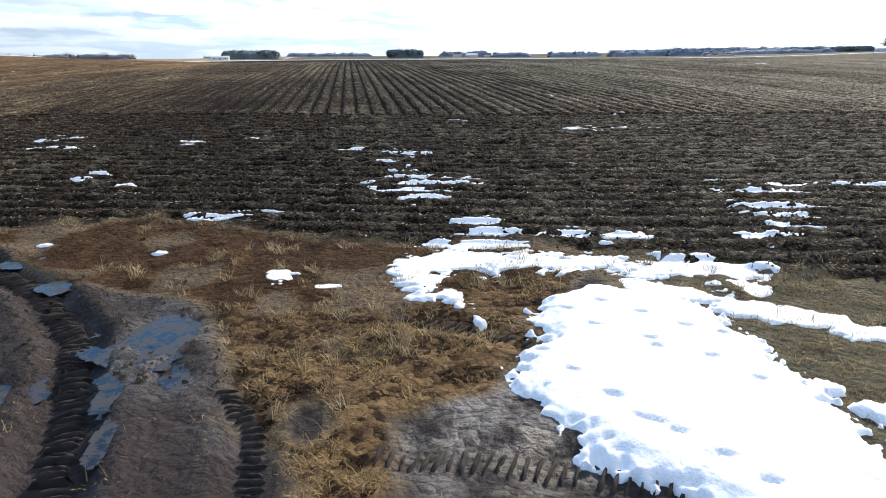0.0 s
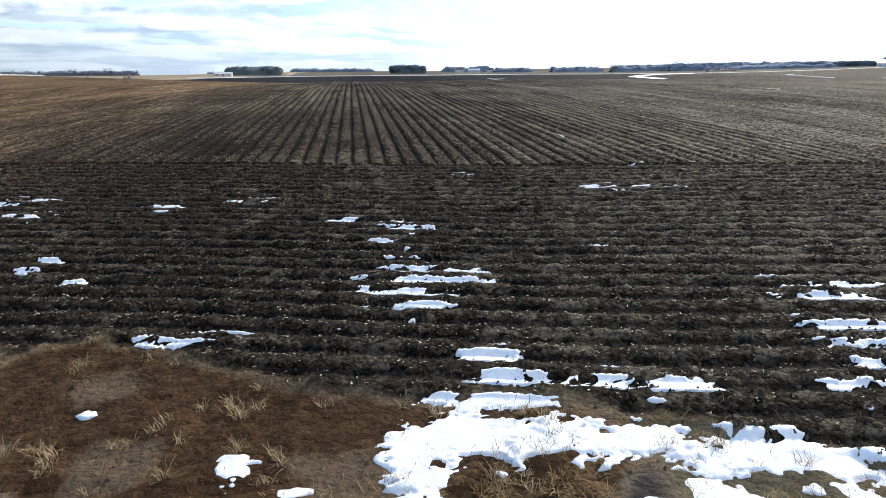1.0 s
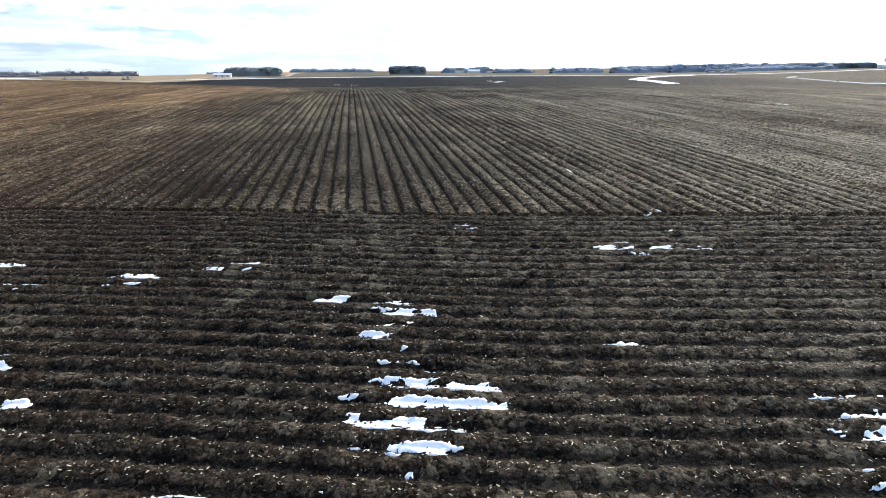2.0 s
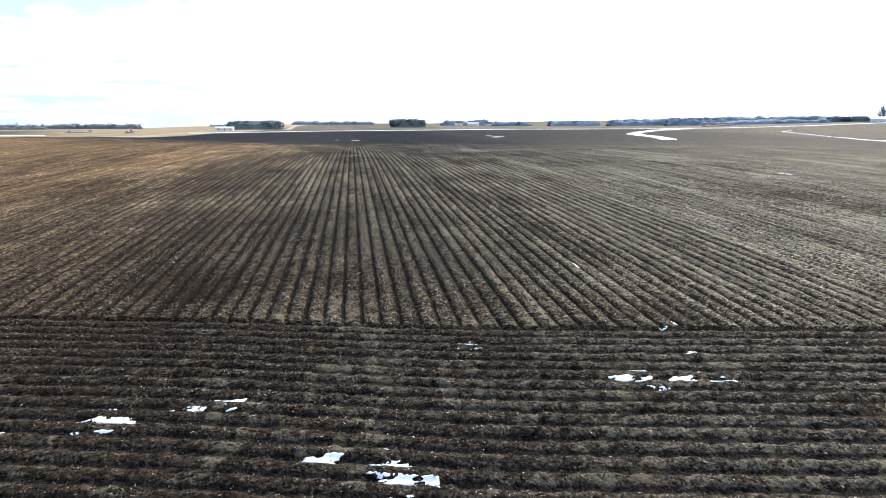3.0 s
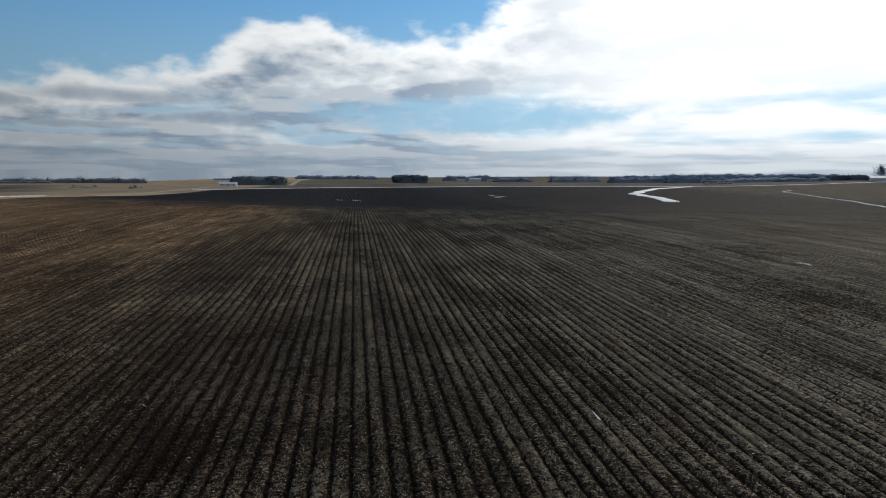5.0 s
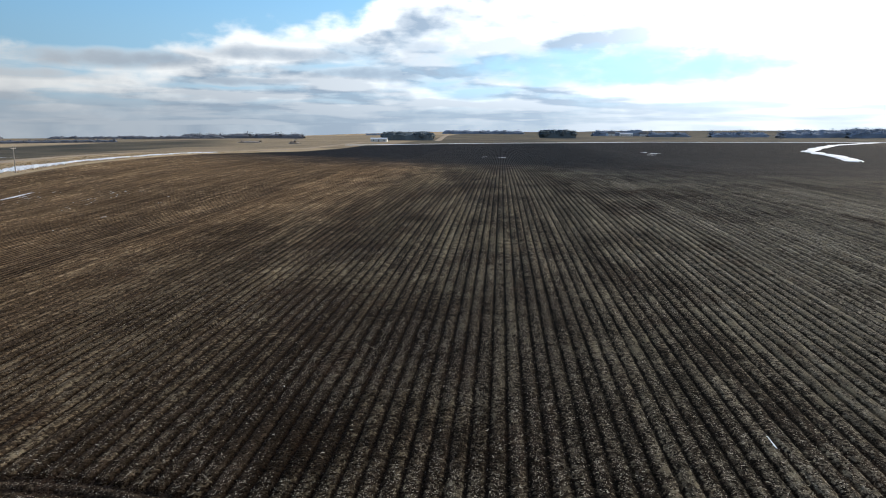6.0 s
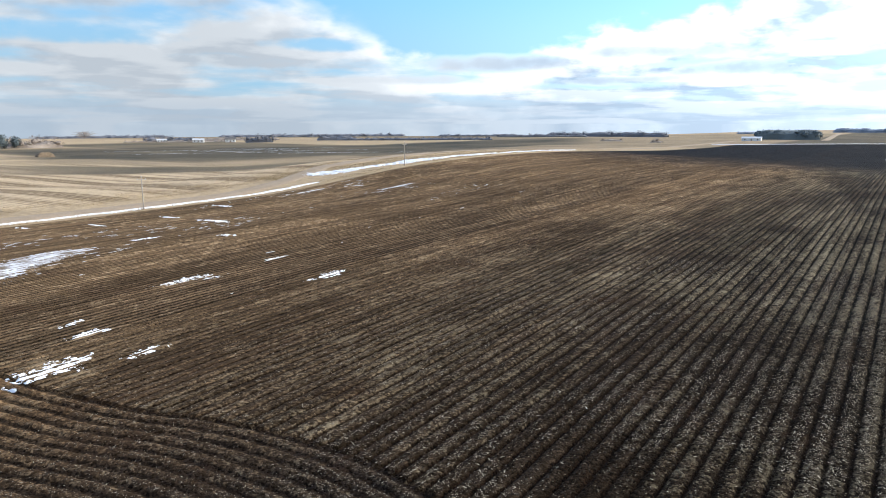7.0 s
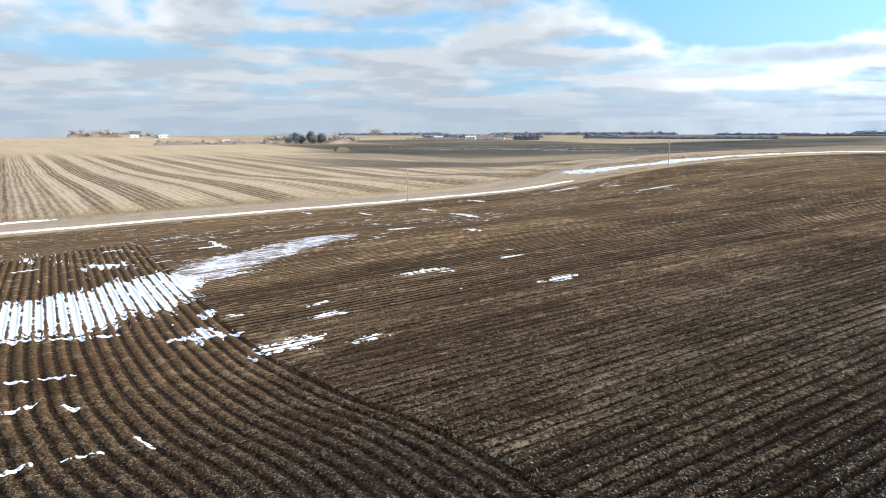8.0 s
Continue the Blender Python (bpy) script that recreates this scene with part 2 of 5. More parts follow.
def zones(x, y):
    """Masks of the kinds of ground, and the distance across the rows."""
    end, edge = row_end(x), field_edge(x)
    west = smooth(-112, -114, x)
    inner = (y >= end) | (x < -89.5 + 1.6 * np.sin(y * 0.4))
    main = inner * (1 - west)
    head = (~inner) * smooth(0, 0.4, y - edge) * (1 - west)
    across = np.where(inner, x, (end - y) * 0.975 + 0.2)
    rough = smooth(0.4, 0, y - edge) * (1 - west)
    left = np.interp(y, (-5, 1.8, 2.4, 3.0, 4.9, 6.2, 7.0, 7.8, 10, 12), (-0.5, -0.7, -0.8, -1.25, -1.7, -2.2, -3.0, -4.9, -6.6, -8.5)) + 0.5 * (fbm(x * 0.9, y * 0.9, 3, 5) - 0.5)
    right = np.interp(y, (-5, 1.6, 2.9, 3.3, 4.0, 5.0, 7, 9), (0.2, 0.25, 0.4, 1.6, 2.0, 2.7, 4.0, 8)) + 0.4 * (fbm(x * 0.9, y * 0.9, 3, 9) - 0.5)
    grass = rough * smooth(-0.15, 0.15, x - left) * smooth(0.15, -0.15, x - right)
    bare = smooth(0.63, 0.72, fbm(x * 0.8, y * 0.8, 3, 27)) * smooth(4.0, 6.5, y)
    bare = np.maximum(bare, smooth(1.2, 0.7, np.hypot((x + 0.5) / 0.26, (y - 3.0) / 0.42) + 0.6 * (fbm(x * 2.2, y * 2.2, 3, 28) - 0.5)))
    grass = grass * (1 - 0.85 * bare * smooth(6.5, 4.0, y) - 0.3 * bare)
    olive = rough * smooth(3.8, 4.4, x) * (1 - 0.3 * bare)
    mud = np.clip(rough - grass - olive, 0, 1)
    return main, head, across, grass, olive, mud, west


def ridges(x, y, main, head, across):
    wave = 0.5 + 0.5 * np.cos(2 * np.pi * across / ROW)
    fade = np.where(main > 0.5, smooth(-94, -50, x) * smooth(76, 36, x), smooth(40, 36, y))
    rough = fbm(x * 1.1, y * 1.1, 3, 3)
    size = (0.125 * main * (0.65 + 0.7 * rough) + 0.092 * head * (0.5 + 1.0 * rough)) * fade
    return size * np.where(main > 0.5, smooth(0.0, 0.32, wave), smooth(0.0, 0.72, wave))


# wheel ruts on the muddy corner: their lines, width and depth; and the puddles
RUTS = [([(-1.9, -2.0), (-2.5, 1.0), (-3.1, 3.6), (-3.7, 5.5), (-4.9, 7.4), (-6.6, 9.2), (-9.5, 11.0)], 0.62, 0.14), ([(-0.9, -2.0), (-0.95, 1.8), (-1.05, 2.9), (-1.5, 3.9)], 0.42, 0.07),
        ([(0.2, 2.3), (1.2, 2.05), (2.2, 1.7), (3.2, 1.2)], 0.62, 0.06),
        ([(0.7, 5.55), (1.5, 5.05), (2.1, 4.6), (2.9, 4.0)], 0.5, 0.05)]
POOLS = [(-2.55, 5.45, 0.72, 0.95), (-2.72, 4.1, 0.2, 0.8), (-3.95, 4.15, 0.4, 0.4), (-5.95, 9.3, 0.35, 0.4), (-4.75, 7.8, 0.3, 0.45), (-2.48, 2.9, 0.14, 0.6), (-2.15, 4.35, 0.3, 0.5)]


def along(x, y, line):
    """How far to the side of a line of points a place lies, and how far along it."""
    off, run, at = np.full(np.shape(x), 99.0), np.zeros(np.shape(x)), 0.0
    for (ax, ay), (bx, by) in zip(line, line[1:]):
        dx, dy = bx - ax, by - ay
        ln = math.hypot(dx, dy)
        k = np.clip(((x - ax) * dx + (y - ay) * dy) / ln**2, 0, 1)
        d = np.hypot(x - ax - k * dx, y - ay - k * dy)
        nearer = d < np.abs(off)
        side = np.sign(dx * (y - ay) - dy * (x - ax)) + 1e-9
        off, run = np.where(nearer, d * np.sign(side), off), np.where(nearer, at + k * ln, run)
        at += ln
    return off, run


def ground_height(x, y):
    """The land with its ridges, clods and ruts."""
    main, head, across, grass, olive, mud, west = zones(x, y)
    near = smooth(-60, -45, x) * smooth(40, 27, x) * smooth(120, 80, y)
    clods = ((fbm(x * 3.1, y * 3.1, 3, 11) - 0.5) * 0.12 + (fbm(x * 6.3, y * 6.3, 2, 13) - 0.5) * 0.075) * (main * 0.5 + head) + (fbm(x * 2.2, y * 2.2, 3, 21) - 0.5) * 0.14 * (grass + olive)
    pools = (fbm(x * 0.75, y * 0.75, 3, 31) - 0.5) * 0.22 * mud + (fbm(x * 5, y * 5, 2, 33) - 0.5) * 0.035 * mud
    z = land(x, y) + ridges(x, y, main, head, across) + (clods + pools) * near
    for line, width, deep in RUTS:
        off, _ = along(x, y, line)
        z = z - deep * smooth(width * 0.75, width * 0.35, np.abs(off)) + 0.45 * deep * np.exp(-(((np.abs(off) - width * 0.9) / (width * 0.25)) ** 2))
    for px, py, rx, ry in POOLS:
        z = z - 0.07 * smooth(1.3, 0.4, np.hypot((x - px) / rx, (y - py) / ry) + 0.7 * (fbm(x * 2, y * 2, 2, 8) - 0.5))
    return z


# ---------------------------------------------------------------- materials
def material(name, rough=0.9, spec=0.3):
    m = bpy.data.materials.new(name)
    m.use_nodes = True
    t = Nodes(m.node_tree)
    shader = m.node_tree.nodes["Principled BSDF"]
    shader.inputs["Roughness"].default_value = rough
    shader.inputs["Specular IOR Level"].default_value = spec
    return m, t, shader


def plain(name, a, b, scale=6.0, rough=0.9, spec=0.3, bump=0.0, isle=0.0):
    """A surface of two tones, mottled at two scales; isle: how much separate pieces differ."""
    m, t, shader = material(name, rough, spec)
    pos = t.add("ShaderNodeNewGeometry")
    f = t.math("ADD", t.math("MULTIPLY", t.noise(pos.outputs["Position"], scale, 5), 0.7), t.math("MULTIPLY", t.noise(pos.outputs["Position"], scale * 0.13, 3), 0.5))
    f = t.step(f, 0.35, 0.85)
    if isle:
        f = t.math("ADD", t.math("MULTIPLY", f, 1 - isle), t.math("MULTIPLY", pos.outputs["Random Per Island"], isle))
    t.link(t.mix(f, a, b), shader.inputs["Base Color"])
    if bump:
        n = t.add("ShaderNodeBump")
        n.inputs["Strength"].default_value, n.inputs["Distance"].default_value = 0.8, bump
        t.link(t.noise(pos.outputs["Position"], scale * 2, 6), n.inputs["Height"])
        t.link(n.outputs[0], shader.inputs["Normal"])
    return m


def soil_material():
    m, t, shader = material("soil", 0.95, 0.08)
    pos = t.add("ShaderNodeNewGeometry").outputs["Position"]

    def attr(name):
        return t.add("ShaderNodeAttribute", attribute_name=name).outputs["Fac"]

    till, across, grass, olive, mud, stub, tone, black, warm, heads, soak_dim, damp = (attr(n) for n in ("till", "across", "grass", "olive", "mud", "stubble", "tone", "black", "warm", "headland", "soaked_dim", "damp"))
    grain = t.noise(pos, 9.0, 8, 0.7)
    clod = t.noise(pos, 2.6, 6, 0.65)
    patch = t.noise(pos, 0.06, 4, 0.55)
    patch_big = t.noise(pos, 0.014, 3, 0.5)
    wide = t.noise(pos, 0.3, 4, 0.6)
    wob = t.math("MULTIPLY", t.math("SUBTRACT", t.noise(pos, 2.4, 5, 0.7), 0.5), 0.30)
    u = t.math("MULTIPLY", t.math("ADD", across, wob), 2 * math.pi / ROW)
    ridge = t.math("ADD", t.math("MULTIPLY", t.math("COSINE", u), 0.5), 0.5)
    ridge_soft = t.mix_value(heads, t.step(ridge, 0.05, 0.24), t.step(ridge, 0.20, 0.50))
    place = t.add("ShaderNodeSeparateXYZ")
    t.link(pos, place.inputs[0])
    # glare towards the sun is put into the colour as paler, thicker straw
    sun_side = t.step(place.outputs[0], -6.0, 34.0)
    # straw lies on the ridges, thicker in some stretches
    litter = t.math("ADD", t.math("MULTIPLY", grain, 0.42), t.math("MULTIPLY", clod, 0.58))
    litter = t.math("ADD", litter, t.math("MULTIPLY", t.math("SUBTRACT", patch, 0.53), 0.62))
    litter = t.math("ADD", litter, t.math("MULTIPLY", t.math("SUBTRACT", wide, 0.5), 0.32))
    wisp = t.add("ShaderNodeTexNoise")
    t.link(pos, wisp.inputs["Vector"])
    wisp.inputs["Scale"].default_value = 7.0
    drift = t.vmath("SCALE", wisp.outputs["Color"])
    t.put(drift.node.inputs["Scale"], 0.12)
    jig = t.vmath("ADD", pos, drift)
    crumb, crumb_d = t.cells(jig, 8.5)
    grit, _ = t.cells(jig, 21.0, (1.0, 0.8, 1.0))
    fleck, _ = t.cells(jig, 13.0, (1.0, 0.45, 1.0))
    lump, lump_d = t.cells(jig, 3.6)
    lane = t.noise(pos, 1.0, 4, 0.6, (0.42, 0.025, 1.0))
    lane_wide = t.noise(pos, 1.0, 3, 0.55, (0.10, 0.012, 1.0))
    lanes = t.math("ADD", t.math("MULTIPLY", t.math("SUBTRACT", lane, 0.5), 0.50), t.math("MULTIPLY", t.math("SUBTRACT", lane_wide, 0.5), 0.30))
    litter = t.math("ADD", litter, t.math("MULTIPLY", lanes, t.math("SUBTRACT", 1.0, heads)))
    litter = t.math("ADD", litter, t.math("MULTIPLY", t.math("SUBTRACT", crumb, 0.5), 0.20))
    litter = t.math("ADD", litter, t.math("SUBTRACT", t.math("MULTIPLY", sun_side, 0.07), t.math("MULTIPLY", damp, 0.05)))
    straw = t.math("MULTIPLY", t.step(litter, 0.42, 0.57), t.math("MULTIPLY", ridge_soft, 0.97))
    # headland straw grows eastward too, carrying the same painted glare
    straw = t.math("MULTIPLY", straw, t.math("SUBTRACT", 1.0, t.math("MULTIPLY", heads, t.math("SUBTRACT", t.math("SUBTRACT", 0.78, t.math("MULTIPLY", t.step(place.outputs[0], 0.0, 12.0), 0.62)), t.math("ADD", warm, t.step(place.outputs[0], -8.0, -17.0, 0.0, 0.5))), clamp=True)))
    # furrow tone: moist soil, deepened in colour for the shade between the ridges
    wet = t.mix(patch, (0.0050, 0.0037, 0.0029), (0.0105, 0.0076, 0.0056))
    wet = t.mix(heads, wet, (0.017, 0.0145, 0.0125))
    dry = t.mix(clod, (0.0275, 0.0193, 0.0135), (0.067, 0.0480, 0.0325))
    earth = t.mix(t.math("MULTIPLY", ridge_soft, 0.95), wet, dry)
    chaff = t.mix(warm, (0.132, 0.106, 0.067), (0.315, 0.228, 0.132))
    chaff = t.mix(sun_side, chaff, (0.228, 0.20, 0.152))
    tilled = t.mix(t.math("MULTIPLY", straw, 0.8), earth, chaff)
    shade_ = t.math("MULTIPLY", t.math("MULTIPLY", t.math("ADD", 0.42, t.math("MULTIPLY", crumb, 1.15)), t.math("ADD", 0.35, t.math("MULTIPLY", grit, 1.3))), t.math("ADD", 0.66, t.math("MULTIPLY", lump, 0.68)))
    varied = t.vmath("SCALE", tilled)
    t.put(varied.node.inputs["Scale"], shade_)
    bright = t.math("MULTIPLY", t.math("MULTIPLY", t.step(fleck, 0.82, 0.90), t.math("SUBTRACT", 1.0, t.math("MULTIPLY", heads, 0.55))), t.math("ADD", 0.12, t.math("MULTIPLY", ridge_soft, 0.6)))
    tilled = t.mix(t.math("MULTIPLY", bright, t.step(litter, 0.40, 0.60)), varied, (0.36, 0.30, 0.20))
    tilled = t.mix(t.math("MULTIPLY", t.math("MULTIPLY", warm, t.math("ADD", t.math("MULTIPLY", crumb, 0.7), t.math("ADD", 0.12, t.math("MULTIPLY", ridge_soft, 0.75)))), t.math("MULTIPLY", t.math("ADD", patch_big, t.math("MULTIPLY", grain, 0.8)), 0.78)), tilled, (0.172, 0.124, 0.072))
    wad, _ = t.cells(jig, 2.1, (1.0, 0.5, 1.0))
    wads = t.math("MULTIPLY", t.step(wad, 0.76, 0.86), t.math("MULTIPLY", t.math("ADD", 0.2, t.math("MULTIPLY", ridge_soft, 0.5)), t.step(litter, 0.38, 0.58)))
    tilled = t.mix(wads, tilled, t.mix(warm, (0.25, 0.21, 0.14), (0.46, 0.355, 0.225)))
    row_tone = t.step(t.noise(pos, 1.0, 5, 0.68, (1.5, 0.05, 1.0)), 0.36, 0.64, 0.6, 1.42)
    band_tone = t.step(t.noise(pos, 1.0, 4, 0.6, (0.13, 0.011, 1.0)), 0.36, 0.64, 0.78, 1.22)
    streaked = t.vmath("SCALE", tilled)
    t.put(streaked.node.inputs["Scale"], t.math("MULTIPLY", row_tone, band_tone))
    tilled = t.mix(t.math("SUBTRACT", 1.0, heads, clamp=True), tilled, streaked)
    rusty = t.step(place.outputs[0], -6.0, -36.0)
    redder = t.vmath("MULTIPLY", tilled, t.mix(heads, (1.06, 0.97, 0.92), (1.50, 1.26, 1.08)))
    cooler = t.vmath("MULTIPLY", tilled, t.mix(heads, (1.0, 1.0, 1.0), (0.96, 0.985, 1.06)))
    tilled = t.mix(rusty, cooler, redder)
    # the far band: shadow put into the soil colour, lifted blue-grey for haze
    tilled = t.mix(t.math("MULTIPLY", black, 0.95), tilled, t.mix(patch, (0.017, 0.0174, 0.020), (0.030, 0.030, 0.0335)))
    rust = t.step(t.noise(pos, 0.22, 4, 0.6), 0.56, 0.72)
    tilled = t.mix(t.math("ADD", t.math("MULTIPLY", rust, 0.40), t.math("MULTIPLY", damp, t.math("SUBTRACT", 0.26, t.math("MULTIPLY", ridge_soft, 0.16)))), tilled, t.mix(crumb, (0.020, 0.010, 0.006), (0.105, 0.058, 0.034)))
    # darkens the soil: slight dampness, and an oval of painted backlit gloom
    dimmed = t.vmath("SCALE", tilled)
    dimming = t.math("SUBTRACT", 1.0, t.math("ADD", t.math("MULTIPLY", t.math("MULTIPLY", damp, t.math("SUBTRACT", 1.0, heads)), 0.08), t.math("MULTIPLY", soak_dim, 0.27)))
    t.put(dimmed.node.inputs["Scale"], t.math("MULTIPLY", t.mix_value(heads, 0.63, 0.57), dimming))
    tilled = dimmed.node.outputs[0]
    # paler west and far rows: straw, with sunlit sides and haze put into colour
    paler = t.vmath("MULTIPLY", tilled, (1.55, 1.5, 1.42))
    pale_rows = t.math("MAXIMUM", t.step(place.outputs[0], -28.0, -75.0), t.math("MULTIPLY", t.step(place.outputs[1], 60.0, 115.0), t.step(place.outputs[0], -4.0, -34.0, 0.0, 0.75)))
    tilled = t.mix(t.math("MULTIPLY", pale_rows, t.math("SUBTRACT", 1.0, t.math("MAXIMUM", heads, black))), tilled, paler)
    # pale swaths run through the stubble beyond the road
    sep = t.add("ShaderNodeSeparateXYZ")
    t.link(pos, sep.inputs[0])
    pass_ = t.noise(pos, 1.0, 2, 0.5, (0.0, 0.075, 0.0))
    sw = t.math("ADD", sep.outputs[1], t.math("ADD", t.math("MULTIPLY", t.noise(pos, 0.02, 2), 2.2), t.math("MULTIPLY", pass_, 1.0)))
    swath = t.step(t.noise(pos, 1.0, 1, 0.4, (0.0, 0.125, 0.0)), 0.44, 0.56)
    drill = t.step(t.math("SINE", t.math("MULTIPLY", sw, 2 * math.pi / 1.52)), -0.6, 0.6)
    mot = t.noise(pos, 0.9, 6, 0.65)
    st = t.math("ADD", t.math("MULTIPLY", swath, t.math("ADD", 0.30, t.math("MULTIPLY", patch, 0.35))), t.math("MULTIPLY", mot, 0.5))
    st = t.math("ADD", st, t.math("MULTIPLY", t.math("SUBTRACT", drill, 0.35), 0.26))
    chop, _ = t.cells(pos, 1.7, (0.5, 1.0, 1.0))
    comb_ = t.noise(pos, 1.0, 4, 0.6, (0.025, 0.55, 1.0))
    st = t.math("ADD", st, t.math("ADD", t.math("MULTIPLY", t.math("SUBTRACT", chop, 0.5), 0.28), t.math("MULTIPLY", t.math("SUBTRACT", comb_, 0.5), 0.7)))
    st = t.math("SUBTRACT", t.math("MULTIPLY", st, 1.45), 0.16, clamp=True)
    stubble = t.mix(st, (0.165, 0.113, 0.066), (0.585, 0.445, 0.285))
    far = t.mix(t.math("ADD", tone, t.math("MULTIPLY", t.math("SUBTRACT", patch_big, 0.5), 0.5), clamp=True), (0.050, 0.050, 0.042), (0.47, 0.35, 0.215))
    furrow = t.noise(pos, 1.0, 4, 0.6, (0.006, 0.06, 1.0))
    rougher = t.math("ADD", 0.36, t.math("ADD", t.math("MULTIPLY", mot, 0.75), t.math("ADD", t.math("MULTIPLY", furrow, 0.5), t.math("MULTIPLY", chop, 0.25))))
    far_ = t.vmath("SCALE", far)
    t.put(far_.node.inputs["Scale"], rougher)
    outer = t.mix(stub, far_, stubble)
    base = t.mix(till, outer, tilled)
    tuft = t.mix(t.step(t.math("ADD", t.math("MULTIPLY", t.noise(pos, 3.2, 7, 0.7), 0.75), t.math("ADD", t.math("MULTIPLY", t.math("SUBTRACT", lump, 0.5), 0.18), t.math("MULTIPLY", t.math("SUBTRACT", crumb, 0.5), 0.25))), 0.22, 0.62), (0.019, 0.0115, 0.007), (0.21, 0.132, 0.066))
    tuft = t.mix(t.math("MULTIPLY", damp, 0.75), tuft, t.mix(t.noise(pos, 3.2, 6, 0.7), (0.012, 0.0065, 0.004), (0.085, 0.045, 0.023)))
    base = t.mix(grass, base, tuft)
    dull = t.mix(t.noise(pos, 4.2, 7, 0.7), (0.030, 0.027, 0.019), (0.19, 0.165, 0.108))
    base = t.mix(olive, base, dull)
    mire = t.mix(t.noise(pos, 1.3, 8, 0.65), (0.021, 0.0172, 0.0165), (0.080, 0.067, 0.063))
    base = t.mix(mud, base, mire)
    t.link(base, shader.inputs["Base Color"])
    wetness = t.math("MULTIPLY", mud, t.math("ADD", t.math("MULTIPLY", t.step(t.noise(pos, 0.9, 5), 0.52, 0.64), 0.4), t.math("MULTIPLY", soak_dim, t.step(t.noise(pos, 2.2, 6, 0.65), 0.36, 0.60))), clamp=True)
    t.link(t.math("SUBTRACT", t.math("SUBTRACT", 0.93, t.math("MULTIPLY", till, 0.10)), t.math("MULTIPLY", wetness, 0.50)), shader.inputs["Roughness"])
    t.link(t.math("ADD", t.math("SUBTRACT", 0.03, t.math("MULTIPLY", till, 0.018)), t.math("MULTIPLY", wetness, 0.42)), shader.inputs["Specular IOR Level"])
    rise = t.math("ADD", t.math("MULTIPLY", t.math("MULTIPLY", ridge, till), 0.35), t.math("ADD", t.math("MULTIPLY", grain, 0.55), t.math("SUBTRACT", t.math("MULTIPLY", clod, 0.5), t.math("ADD", t.math("MULTIPLY", crumb_d, 0.35), t.math("MULTIPLY", lump_d, 0.35)))))
    n = t.add("ShaderNodeBump")
    n.inputs["Strength"].default_value, n.inputs["Distance"].default_value = 1.0, 0.16
    t.link(rise, n.inputs["Height"])
    t.link(n.outputs[0], shader.inputs["Normal"])
    return m


def snow_material():
    m, t, shader = material("snow", 0.75, 0.2)
    pos = t.add("ShaderNodeNewGeometry").outputs["Position"]
    dirt = t.math("ADD", t.math("MULTIPLY", t.step(t.noise(pos, 2.1, 7, 0.68), 0.54, 0.72), 0.35), t.math("MULTIPLY", t.step(t.noise(pos, 13.0, 5, 0.7), 0.60, 0.70), 0.4))
    white = t.mix(t.noise(pos, 0.7, 4), (0.80, 0.815, 0.835), (0.86, 0.865, 0.87))
    t.link(t.mix(dirt, white, (0.48, 0.46, 0.43)), shader.inputs["Base Color"])
    n = t.add("ShaderNodeBump")
    n.inputs["Strength"].default_value, n.inputs["Distance"].default_value = 0.7, 0.06
    t.link(t.noise(pos, 3.4, 7, 0.6), n.inputs["Height"])
    t.link(n.outputs[0], shader.inputs["Normal"])
    return m


SOIL, SNOW = soil_material(), snow_material()


def thin_snow_material():
    """The last film of snow, with the soil of the rows showing through in streaks."""
    m, t, shader = material("thin_snow", 0.8, 0.15)
    pos = t.add("ShaderNodeNewGeometry").outputs["Position"]
    f = t.math("ADD", t.math("MULTIPLY", t.noise(pos, 1.0, 5, 0.65, (2.2, 0.22, 1.0)), 0.65), t.math("MULTIPLY", t.noise(pos, 0.35, 5, 0.6), 0.45))
    f = t.step(f, 0.44, 0.64)
    t.link(t.mix(f, (0.78, 0.80, 0.84), t.mix(t.noise(pos, 5.0, 5), (0.08, 0.055, 0.035), (0.26, 0.20, 0.14))), shader.inputs["Base Color"])
    return m


THIN_SNOW = thin_snow_material()
GRAVEL = plain("gravel", (0.28, 0.21, 0.14), (0.40, 0.31, 0.215), 3.0, 0.95, 0.2, 0.02)
STRAW = plain("straw", (0.10, 0.08, 0.054), (0.58, 0.51, 0.39), 4.0, 0.9, 0.08, 0, 0.7)
WET_GRASS = plain("wet_grass", (0.030, 0.016, 0.009), (0.18, 0.105, 0.05), 0.9, 0.9, 0.1, 0, 0.5)
DEAD_GRASS = plain("dead_grass", (0.075, 0.042, 0.018), (0.52, 0.36, 0.165), 1.6, 0.9, 0.1, 0, 0.4)
GOLD_GRASS = plain("golden_grass", (0.21, 0.145, 0.075), (0.56, 0.43, 0.25), 0.8, 0.9, 0.1, 0, 0.7)
CLOD = plain("clod", (0.035, 0.028, 0.021), (0.12, 0.096, 0.072), 7.0, 0.95, 0.03, 0.01, 0.4)
MUD_LUG = plain("mud", (0.015, 0.012, 0.0108), (0.060, 0.049, 0.044), 7.0, 0.85, 0.12, 0.01, 0.2)
BARK = plain("bark", (0.085, 0.072, 0.062), (0.19, 0.165, 0.145), 1.0, 0.95, 0.2, 0, 0.5)
TWIGS = plain("twigs", (0.085, 0.093, 0.112), (0.19, 0.195, 0.215), 0.3, 0.95, 0.2, 0, 0.6)
# distance haze put into the twig colour: bluer and paler than the nearer twigs
HAZE_TWIGS = plain("hazed_twigs", (0.15, 0.185, 0.235), (0.27, 0.31, 0.37), 0.3, 0.95, 0.1, 0, 0.6)
